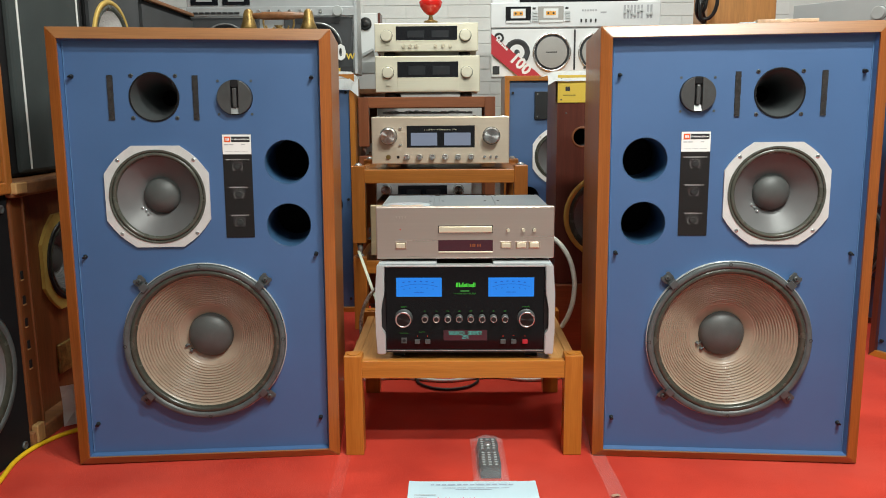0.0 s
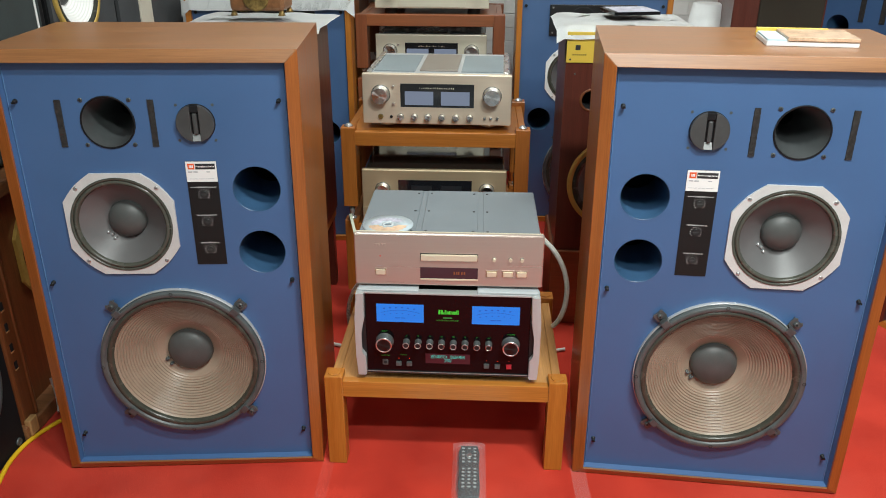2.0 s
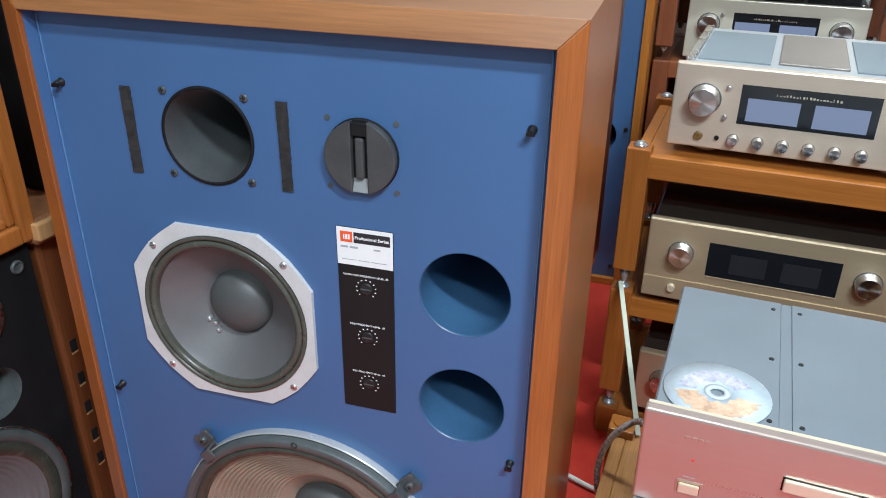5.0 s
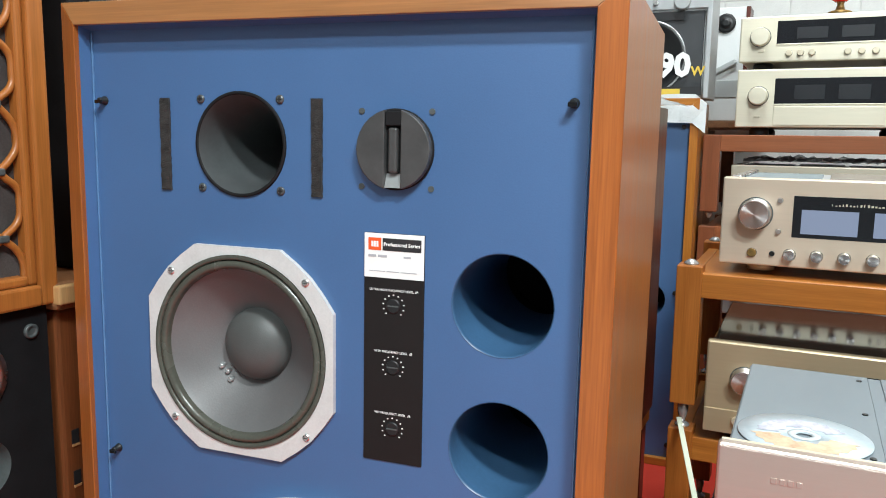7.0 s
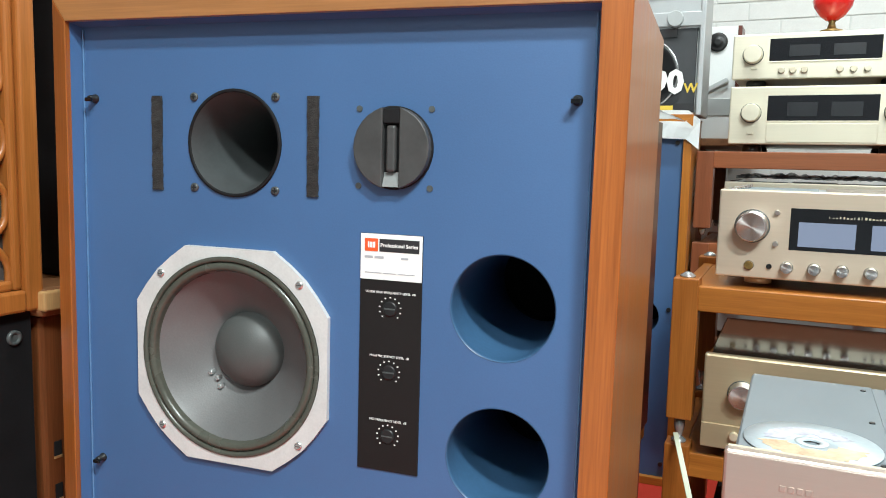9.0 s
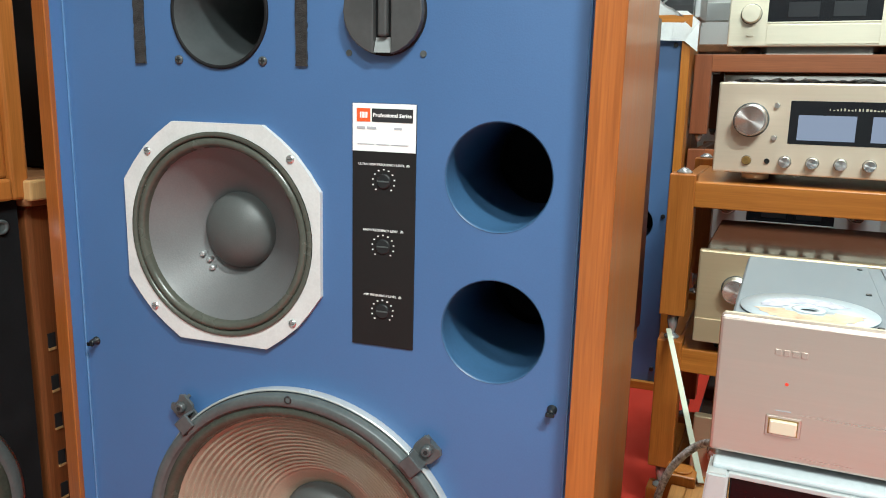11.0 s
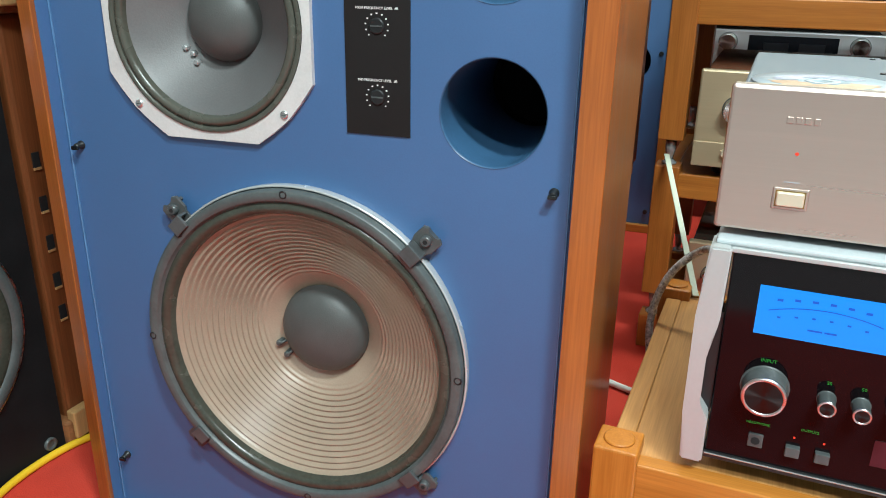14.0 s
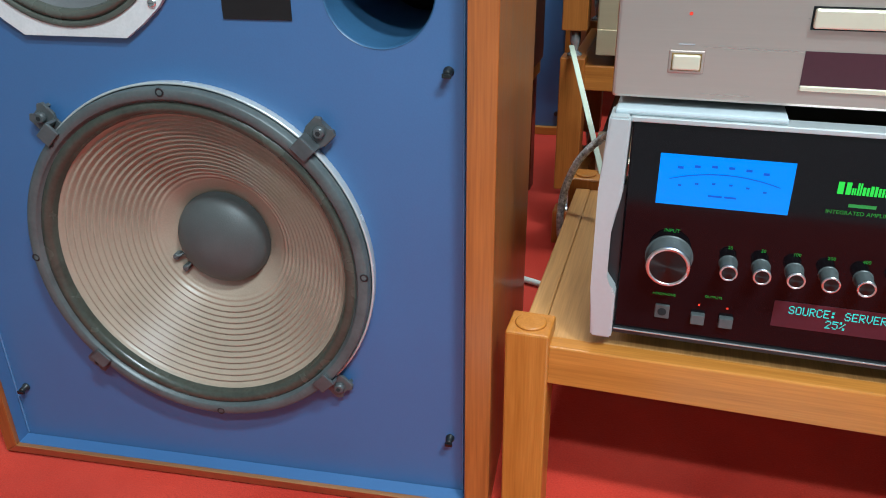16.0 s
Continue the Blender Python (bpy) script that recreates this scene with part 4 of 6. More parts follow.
CD_M = pose(0.0095, 1.878, 0.5060, 0, 0, 0.9)
disc_player(CD_M)
bm = bmesh.new()
lathe_z(bm, [(0.0075, 0.0), (0.0605, 0.0), (0.0605, 0.0012), (0.0075, 0.0012), (0.0075, 0.0)], 0, 0, 0, 56, cap=False)
dsc = thing("compact_disc", CD_M @ pose(-0.148, 0.060, 0.1278), "white compact disc with a printed picture, lying on the player", "disc")
part("disc", bm, DISC, dsc)
for r0, r1, a0, a1, tint, words in ((0.021, 0.050, 195, 352, DISCG, "peach-gold picture"), (0.021, 0.044, 30, 185, DISCB, "pale lilac picture")):
    bm = bmesh.new()
    ring = []
    for k in range(25):
        a = math.radians(a0 + (a1 - a0) * k / 24)
        q = r1 * (1 - 0.10 * math.sin(k * 1.3) ** 2)
        ring.append([bm.verts.new((r * math.cos(a), r * math.sin(a), 0.0016)) for r in (r0 * (1 + 0.12 * math.sin(k * 0.9)), q)])
    for p, q in zip(ring, ring[1:]):
        bm.faces.new((p[0], p[1], q[1], q[0]))
    part("picture", bm, tint, dsc, words)
bm = bmesh.new()
lathe_z(bm, [(0.0078, 0.0014), (0.0150, 0.0014), (0.0150, 0.0017), (0.0078, 0.0017), (0.0078, 0.0014)], 0, 0, 0, 32, cap=False)
part("hub", bm, FOAMW, dsc, "grey clear hub")


def meter_amplifier(m, w=0.470, h=0.157, d=0.40, face=CHAMP, lit=LUXM, label="", lid=True, spec=True):
    a = thing("meter_amplifier", m, label, "amplifier")
    hw = w / 2
    part("body", slab(-hw + 0.008, hw - 0.008, 0.012, d, 0.0, h - 0.006, r=0.003), SILVP if lid else BLACKM, a, "metal body")
    part("front_panel", slab(-hw, hw, -0.006, 0.014, -0.002, h, r=0.003), face, a, "brushed champagne front")
    part("window", slab(-hw + 0.121, hw - 0.117, -0.0066, -0.005, 0.053, 0.127), SMOKE, a, "dark meter window")
    cx = 0.002
    for s in (-1, 1):
        x = cx + s * 0.057
        part("meter", slab(x - 0.045, x + 0.045, -0.0070, -0.0064, 0.060, 0.103), lit, a, "pale lit meter")
    bm = bmesh.new()
    for k in range(20):
        x = cx - 0.055 + 0.0055 * k
        box(bm, x, x + random.uniform(0.001, 0.004), -0.0072, -0.0066, 0.1115, 0.1115 + random.uniform(0.001, 0.005))
    part("scale_print", bm, CREAM, a)
    for x in (-hw + 0.0585, hw - 0.0605):
        knob(a, x, 0.092, 0.0265, 0.030, ALU, "large spun metal knob", y=-0.006, face=SPUN)
    for k, x in enumerate((-0.115, -0.071, -0.027, 0.017, 0.061, 0.105)):
        knob(a, x, 0.021, 0.0095, 0.016, ALU, "small ribbed metal knob", y=-0.006, seg=24, face=SPUN)
    knob(a, -0.178, 0.021, 0.0075, 0.006, BRASS, y=-0.006, seg=20)
    knob(a, -0.144, 0.021, 0.0042, 0.002, BLACKP, y=-0.006, seg=16)
    for x in (0.152, 0.172, 0.192):
        knob(a, x, 0.021, 0.0042, 0.007, ALU, y=-0.006, seg=16)
    for z in (0.062, 0.118):
        knob(a, -0.136, z, 0.0042, 0.007, ALU, y=-0.006, seg=16)
    for s in (-1, 1):
        part("vent_grille", slab(s * 0.140 - 0.066, s * 0.140 + 0.066, 0.06, d - 0.05, h - 0.006, h - 0.003), LIDGREY, a, "grey mesh vent")
        part("lid_rail", slab(s * (hw - 0.018) - 0.008, s * (hw - 0.018) + 0.008, 0.03, d - 0.01, h - 0.006, h + 0.002, r=0.002), ALU, a)
    bm = bmesh.new()
    box(bm, -0.060, 0.062, 0.07, d - 0.04, h - 0.006, h - 0.001, r=0.002)
    part("lid_plate", bm, TAUPE, a)
    feet(a, hw - 0.07, d, -0.016, -0.001, CREAM, 0.024)
    return a


LUX_M = pose(-0.0735, 2.650, 0.6965, 0, 0, -0.6)
meter_amplifier(LUX_M, label="champagne amplifier with two pale meters and spun metal knobs")


def plain_amplifier(m, w, h, d, face, lid, label, knobs, wz, kr=0.022, small=(), flap=None, kmat=ALU):
    a = thing("amplifier", m, label, "amplifier")
    hw = w / 2
    part("body", slab(-hw + 0.006, hw - 0.006, 0.012, d, 0.0, h - 0.004, r=0.003), lid, a, "dark polished body")
    part("front_panel", slab(-hw, hw, -0.006, 0.014, 0.0, h, r=0.0035), face, a, "brushed metal front")
    x0, x1, z0, z1 = wz
    part("window", slab(x0, x1, -0.0068, -0.005, z0, z1), SMOKE, a, "dark display window")
    part("window_lip", slab(x0, x1, -0.0080, -0.005, z0 - 0.0035, z0, r=0.0008), face, a)
    for k in (0.22, 0.62):
        part("dim_meter", slab(x0 + (x1 - x0) * k - 0.01, x0 + (x1 - x0) * (k + 0.24), -0.0072, -0.0066, z0 + 0.012, z1 - 0.018), DIMWIN, a)
    for x, z in knobs:
        knob(a, x, z, kr, 0.024, kmat, "large metal knob", y=-0.006, face=GOLDF if kmat is GOLDF else SPUN)
    for x, z in small:
        knob(a, x, z, 0.0075, 0.012, CREAM, y=-0.006, seg=20)
    if flap:
        part("flap", slab(flap[0], flap[1], -0.0085, -0.005, flap[2], flap[3], r=0.001), face, a, "hinged lower flap")
    part("switch", slab(-hw + 0.048, -hw + 0.064, -0.0095, -0.005, 0.026, 0.033, r=0.001), face, a)
    feet(a, hw - 0.06, d, -0.030 if z0 > 0.062 and h < 0.16 and h > 0.14 else -0.018, 0.002, BLACKP, 0.026)
    return a


plain_amplifier(pose(-0.079, 2.600, 0.386, 0, 0, 1.0), 0.466, 0.172, 0.40, BRONZ, BROWNTOP, "dull gold amplifier with a dark glossy lid", [(-0.166, 0.105), (0.170, 0.105)], (-0.115, 0.122, 0.066, 0.138), small=[(-0.175, 0.028)], flap=(-0.232, 0.232, 0.0015, 0.046))
plain_amplifier(pose(-0.079, 2.620, 0.085, 0, 0, 1.0), 0.440, 0.150, 0.38, BRONZ, BROWNTOP, "dull gold unit on the low wooden plinth tier", [(-0.166, 0.085), (0.170, 0.085)], (-0.115, 0.122, 0.060, 0.115))
plain_amplifier(pose(-0.150, 3.450, 0.957, 0, 0, 0.3), 0.457, 0.155, 0.40, GOLDF, BRONZ, "pale gold power amplifier with a dark window and round knobs", [(-0.173, 0.084), (0.171, 0.084)], (-0.132, 0.134, 0.063, 0.130), kr=0.0235, flap=(-0.132, 0.134, 0.006, 0.056), kmat=GOLDF)
plain_amplifier(pose(-0.154, 3.452, 1.131, 0, 0, 0.3), 0.450, 0.120, 0.40, GOLDF, BRONZ, "pale gold preamplifier with a row of small knobs, stacked on top", [(-0.173, 0.066), (0.169, 0.066)], (-0.132, 0.134, 0.047, 0.106), kr=0.0235, small=[(-0.10, 0.022), (-0.072, 0.022), (-0.044, 0.022), (0.040, 0.022), (0.072, 0.022), (0.104, 0.022)], kmat=GOLDF)
meter_amplifier(pose(-0.154, 3.46, 0.694, 0, 0, 0), 0.454, 0.160, 0.38, GOLDF, LUXM, "pale champagne meter amplifier with crumpled pale film on its lid")
plain_amplifier(pose(-0.178, 3.46, 0.429, 0, 0, 0), 0.44, 0.130, 0.38, SILVP, BLACKM, "silver amplifier with dark meters on a lower tier", [(-0.162, 0.098), (0.161, 0.098)], (-0.110, 0.110, 0.060, 0.118))
bm = bmesh.new()
g = [[bm.verts.new((-0.20 + 0.40 * i / 36, 0.02 + 0.33 * j / 28, 0.004 + abs(0.022 * noise.noise(Vector((i * 0.35, j * 0.35, 4.2)))) + random.uniform(0, 0.004))) for i in range(37)] for j in range(29)]
for j in range(28):
    for i in range(36):
        bm.faces.new((g[j][i], g[j][i + 1], g[j + 1][i + 1], g[j + 1][i]))
bm.transform(pose(-0.154, 3.46, 0.857))
tagged(part("plastic_film", bm, WRAP), "crumpled pale plastic film lying on an amplifier", "film")


# ---- on and about the front table ----
tagged(tube("white_cable", [(0.215, 2.16, 0.545), (0.246, 2.13, 0.525), (0.281, 2.10, 0.495), (0.308, 2.09, 0.435), (0.313, 2.09, 0.365), (0.302, 2.11, 0.300), (0.288, 2.14, 0.258)], 0.0068, LATEX), "thick white sleeved cable curving down beside the player", "cable")
tagged(tube("braided_cable", [(-0.190, 2.05, 0.425), (-0.220, 2.14, 0.385), (-0.245, 2.20, 0.362), (-0.270, 2.20, 0.338), (-0.290, 2.20, 0.300), (-0.300, 2.20, 0.250), (-0.298, 2.20, 0.205), (-0.285, 2.22, 0.12)], 0.0055, BRAID), "braided silver-grey cable hanging behind the amplifier", "cable")
top, low = Vector((-0.356, 2.598, 0.400)), Vector((-0.250, 2.300, 0.254))
bm = slab(-0.0048, 0.0048, -0.0012, 0.0012, 0.0, (top - low).length, r=0.001)
tagged(part("strap", bm, STRAP, m=Matrix.Translation(low) @ (top - low).to_track_quat("Z", "Y").to_matrix().to_4x4()), "pale green flat strap leaning against the rack post", "strap")
tagged(tube("floor_cable", [(-0.40, 2.42, 0.008), (-0.31, 2.40, 0.006), (-0.22, 2.42, 0.006), (-0.05, 2.39, 0.006), (0.10, 2.43, 0.006), (0.22, 2.40, 0.006), (0.36, 2.44, 0.006)], 0.0058, LATEX), "pale cable lying on the carpet behind the table", "cable")
tagged(tube("black_floor_cable", [(-0.16, 2.43, 0.006), (-0.12, 2.34, 0.006), (-0.04, 2.31, 0.006), (0.04, 2.36, 0.006), (0.05, 2.46, 0.006)], 0.0045, BLACKP), "thin black cable on the carpet", "cable")
tagged(tube("yellow_cable", [(-1.02, 1.28, 0.006), (-1.06, 1.50, 0.006), (-1.105, 1.68, 0.006), (-1.128, 1.80, 0.006), (-1.112, 1.90, 0.006), (-1.06, 1.985, 0.006), (-0.98, 2.03, 0.006)], 0.0062, YCABLE), "bright yellow cable curving across the red carpet", "cable")

# the remote in its bag, the receipt, and the floor's tape
rem = thing("remote_control", pose(0.068, 1.804, 0.001, 0, 0, 1.5), "black remote control with pale buttons in a clear bag", "remote")
bm = bmesh.new()
pts = [(-0.024, -0.098), (0.024, -0.098), (0.027, -0.06), (0.025, 0.02), (0.027, 0.07), (0.022, 0.098), (-0.022, 0.098), (-0.027, 0.07), (-0.025, 0.02), (-0.027, -0.06)]
prism(bm, pts, -0.020, -0.002, r=0.003)
bm.transform(Matrix.Rotation(math.radians(-90), 4, "X"))
part("case", bm, BLACKP, rem)
bm = bmesh.new()
lathe_z(bm, [(0.0085, 0.0), (0.0085, 0.003), (0.006, 0.004)], 0, 0.055, 0.020, 24)
part("selector", bm, ALU, rem, "round silver selector")
first = None
for r in range(12):
    for c in range(3):
        if 1 <= r <= 2 and c == 1 or r in (5,):
            continue
        x, y = -0.015 + 0.015 * c, 0.085 - 0.0135 * r
        if first is None:
            first = part("button", slab(-0.0036, 0.0036, -0.0022, 0.0022, 0.0, 0.0018, r=0.0005), mat("pale_keys", (0.40, 0.44, 0.43), 0.5), rem, m=pose(x, y, 0.020))
        else:
            again(first, rem, pose(x, y, 0.020))
bm = bmesh.new()
nx, ny = 10, 24
grid = [[bm.verts.new((-0.043 + 0.086 * i / nx, -0.135 + 0.262 * j / ny, 0.001 + 0.0255 * max(0.0, 1 - abs(2 * i / nx - 1) ** 3) * (1 if 2 < j < ny - 2 else 0.25) + random.uniform(0, 0.003))) for i in range(nx + 1)] for j in range(ny + 1)]
for j in range(ny):
    for i in range(nx):
        bm.faces.new((grid[j][i], grid[j][i + 1], grid[j + 1][i + 1], grid[j + 1][i]))
part("bag", bm, FILM, rem, "wrinkled clear plastic bag")

rec = thing("receipt", pose(0.027, 1.588, 0.001, 0, 0, 1.2), "white printed receipt with red handwriting lying on the carpet", "paper")
bm = bmesh.new()
n = 12
g = [[bm.verts.new((-0.150 + 0.300 * i / n, -0.104 + 0.207 * j / 6, 0.0008 + 0.005 * ((2 * i / n - 1) ** 14) * (1 - j / 8) + random.uniform(0, 0.0004))) for i in range(n + 1)] for j in range(7)]
for j in range(6):
    for i in range(n):
        bm.faces.new((g[j][i], g[j][i + 1], g[j + 1][i + 1], g[j + 1][i]))
part("sheet", bm, PAPER, rec)


def flat_bars(name, rows, material, parent):
    for y, x0, widths, h in rows:
        x = x0
        for w in widths:
            part(name, slab(x, x + w, y - h / 2, y + h / 2, 0.0021, 0.0022), material, parent)
            x += w + 0.004


flat_bars("heading", [(0.084, -0.098, (0.008, 0.010, 0.010, 0.018, 0.010, 0.012, 0.010, 0.020, 0.010, 0.012, 0.018, 0.012), 0.006), (0.068, -0.07, (0.03, 0.02, 0.04, 0.03, 0.02), 0.0025), (0.060, -0.04, (0.03, 0.05), 0.0025)], mat("pale_blue_print", (0.36, 0.44, 0.55), 0.6), rec)
flat_bars("print_lines", [(0.034, -0.135, (0.05,), 0.003), (0.020, -0.135, (0.03,), 0.003), (0.006, -0.135, (0.02,), 0.003), (-0.040, -0.08, (0.03, 0.05, 0.04, 0.05), 0.0022), (-0.060, -0.10, (0.04, 0.04), 0.002)], GREYINK, rec)
bm = bmesh.new()
for y, x0, n in ((0.016, -0.085, 12), (-0.006, -0.105, 22), (-0.026, -0.085, 18)):
    x = x0
    for k in range(n):
        w = random.uniform(0.004, 0.009)
        if random.random() < 0.78:
            h = random.uniform(0.005, 0.012)
            v = [bm.verts.new(c) for c in ((x, y - h / 2, 0.0025), (x + 0.0016, y - h / 2, 0.0025), (x + w, y + h / 2, 0.0025), (x + w - 0.0016, y + h / 2, 0.0025))]
            bm.faces.new(v)
            box(bm, x, x + w * 0.8, y - 0.0006, y + 0.0006, 0.0022, 0.0023)
        x += w + 0.0016
part("handwriting", bm, REDINK, rec, "red handwritten strokes")
bm = bmesh.new()
pts = [(0.335 + 0.016 * math.sin(3.1 * k) * 0.3 + 0.022 * (1 if k > 6 else k / 6), 2.10 - 0.08 * k) for k in range(17)]
vs = [(bm.verts.new((x - 0.019, y, 0.0015)), bm.verts.new((x + 0.019, y, 0.0015 + random.uniform(0, 0.0012)))) for x, y in pts]
for a, b in zip(vs, vs[1:]):
    bm.faces.new((a[0], a[1], b[1], b[0]))
tagged(part("floor_tape", bm, TAPE), "strip of clear packing tape along a carpet seam", "tape")
bm = bmesh.new()
vs = [(bm.verts.new((-0.300 + 0.0035 * k - 0.015, 1.85 - 0.1 * k, 0.0015)), bm.verts.new((-0.300 + 0.0035 * k + 0.015, 1.85 - 0.1 * k, 0.0015))) for k in range(24)]
for a, b in zip(vs, vs[1:]):
    bm.faces.new((a[0], a[1], b[1], b[0]))
tagged(part("carpet_seam", bm, FAINT), "thin pale seam line in the red carpet", "seam")
for turn in (8, 97):
    bm = bmesh.new()
    vs = [(bm.verts.new((-0.055 + 0.011 * k, -0.022, 0.002)), bm.verts.new((-0.055 + 0.011 * k, 0.022, 0.002 + random.uniform(0, 0.0015)))) for k in range(11)]
    for a, b in zip(vs, vs[1:]):
        bm.faces.new((a[0], a[1], b[1], b[0]))
    tagged(part("floor_tape", bm, TAPE, m=pose(0.640, 1.392, 0.0002 * turn / 10, 0, 0, turn)), "short crossed piece of clear tape on the red carpet", "tape")


for sx, sy, turn, size in ((0.350, 1.62, 20, 0.010), (0.655, 1.40, -15, 0.020)):
    bm = bmesh.new()
    g = [[bm.verts.new((size * (i / 2 - 1), size * 0.55 * (j / 2 - 1), 0.004 + 0.16 * size * abs(math.sin(2.2 * i + 1.7 * j)))) for i in range(5)] for j in range(5)]
    for j in range(4):
        for i in range(4):
            bm.faces.new((g[j][i], g[j][i + 1], g[j + 1][i + 1], g[j + 1][i]))
    bmesh.ops.solidify(bm, geom=list(bm.faces), thickness=0.001)
    tagged(part("tape_scrap", bm, SCRAP, m=pose(sx, sy, 0.0, 0, 0, turn)), "small crumpled scrap of pale tape on the carpet", "scrap")


# ---- on top of the right monitor ----
bk = thing("booklet", RIGHT_M @ pose(0.115, 0.17, 1.0615, 0, 0, -3), "pale disc booklet stack with a picture cover lying flat", "booklet")
part("lower_case", slab(-0.092, 0.092, -0.065, 0.065, 0, 0.010, r=0.001), WHITEB, bk, "white plastic case")
part("cover", slab(-0.050, 0.092, -0.068, 0.062, 0.011, 0.019, r=0.001), DISCG, bk, "printed picture cover")
part("spine", slab(-0.093, 0.060, 0.060, 0.068, 0.002, 0.021, r=0.001), YELLOW, bk, "yellow spine")
part("panel", slab(-0.090, -0.052, -0.064, 0.058, 0.0105, 0.014), PAPER, bk)


# ---- brown loudspeakers with yellow name plates behind the monitors ----
def ring_driver(parent, cx, cz, r, ring_mat, cone_mat=CONE10, name="woofer", y0=0.0):
    bm = bmesh.new()
    lathe(bm, [(r * 0.89, 0.0), (r * 0.89, -0.008), (r * 0.985, -0.009), (r, -0.006), (r, 0.0)], cx, y0, cz, 56)
    w = part(name, bm, ring_mat, parent)
    bm = bmesh.new()
    lathe(bm, [(r * 0.90, -0.006), (r * 0.86, -0.010), (r * 0.79, -0.006), (r * 0.76, -0.003)], cx, y0, cz, 56)
    part("surround", bm, RUBBER, w)
    bm = bmesh.new()
    prof = [(r * (0.77 - 0.47 * k / 40), -0.003 + 0.36 * r * (k / 40) + 0.0008 * math.sin(k * 1.5)) for k in range(41)]
    lathe(bm, prof, cx, y0, cz, 56)
    part("cone", bm, cone_mat, w)
    bm = bmesh.new()
    cap = [(r * 0.33 * math.cos(a), 0.33 * r - 0.13 * r * math.sin(a)) for a in (math.pi / 2 * k / 8 for k in range(9))]
    cap[-1] = (0.0005, cap[-1][1])
    lathe(bm, cap, cx, y0, cz, 40, cap=True)
    part("dust_cap", bm, CAP, w)
    return w


def yellow_plate_speaker(m, w, z0, z1, d, label):
    s = thing("bookshelf_speaker", m, label, "loudspeaker", "brown speakers with yellow plates")
    hw = w / 2
    part("cabinet", shell(-hw, hw, 0.0, d, z0, z1, [ring_pts(-hw + 0.178, z1 - 0.475, 0.134), ring_pts(-hw + 0.085, z1 - 0.205, 0.028, 32)]), MAHOG, s, "dark red-brown cabinet")
    pl = part("name_plate", slab(-hw, hw, -0.004, 0.05, z1 - 0.090, z1 + 0.001, r=0.001), YELLOW, s, "yellow name plate")
    part("badge", slab(-hw + 0.026, -hw + 0.041, -0.0052, -0.004, z1 - 0.052, z1 - 0.037), INK, pl, "small black square badge")
    bm = bmesh.new()
    bars(bm, -hw + 0.018, z1 - 0.066, (0.006, 0.005, 0.005, 0.005, 0.005, 0.005, 0.005), 0.0045, -0.0042, 0.001)
    part("name_mark", bm, mat("olive_print", (0.30, 0.20, 0.03), 0.5), pl)
    for x, z in ((-hw + 0.012, z1 - 0.012), (-hw + 0.012, z1 - 0.080), (-hw + 0.030, z1 - 0.125)):
        screw(s, x, 0.0 if z < z1 - 0.1 else -0.004, z, 0.003)
    bm = bmesh.new()
    lathe(bm, [(0.036, 0.0), (0.036, -0.001), (0.030, -0.002), (0.028, 0.001)], -hw + 0.085, 0, z1 - 0.205, 40)
    p = part("port", bm, WALNUT, s)
    bm = bmesh.new()
    lathe(bm, [(0.0285, -0.0010), (0.0280, 0.11)], -hw + 0.085, 0, z1 - 0.205, 40, cap=True)
    part("port_hole", bm, HOLE, p)
    ring_driver(s, -hw + 0.178, z1 - 0.475, 0.150, GOLDR, CONE10)
    return s


CEN_R = pose(0.512, 2.637, 0, 0, 0, 0)
yellow_plate_speaker(CEN_R, 0.380, 0.275, 0.987, 0.31, "dark red-brown speaker with a yellow name plate and gold-rimmed woofer")
tagged(part("wooden_box", slab(-0.20, 0.20, -0.01, 0.33, 0.0, 0.274, r=0.004), CHERRY_X, m=CEN_R), "red-brown wooden box under a brown speaker", "box")
CEN_L = pose(-0.655, 2.600, 0, 0, 0, 0)
yellow_plate_speaker(CEN_L, 0.380, 0.305, 0.987, 0.32, "dark red-brown speaker under a white cloth and telephone")
st = thing("speaker_stand", CEN_L, "dark wooden stand under a brown speaker", "stand")
part("top", slab(-0.19, 0.185, 0.0, 0.32, 0.270, 0.304, r=0.003), OAK_X, st, "tan wooden top")
for x in (-0.165, 0.160):
    for y in (0.02, 0.29):
        part("leg", slab(x - 0.02, x + 0.02, y - 0.02, y + 0.02, 0.0, 0.270, r=0.002), MAHOG, st)


def cloth(name, m, x0, x1, y0, y1, drop, label):
    bm = bmesh.new()
    nx, ny = 20, 14
    g = []
    for j in range(ny + 1):
        row = []
        for i in range(nx + 1):
            x, y = x0 + (x1 - x0) * i / nx, y0 + (y1 - y0) * j / ny
            z = 0.004 + 0.005 * noise.noise(Vector((x * 14, y * 14, 1.7)))
            if i in (0, nx):
                z -= drop * 0.35
            if j == 0:
                z -= drop
            row.append(bm.verts.new((x, y, max(z, 0.002) if 0 < i < nx and j > 0 else z)))
        g.append(row)
    for j in range(ny):
        for i in range(nx):
            f = bm.faces.new((g[j][i], g[j][i + 1], g[j + 1][i + 1], g[j + 1][i]))
            f.smooth = True
    bmesh.ops.solidify(bm, geom=list(bm.faces), thickness=0.012)
    return tagged(part(name, bm, CLOTHW, m=m), label, "cloth")


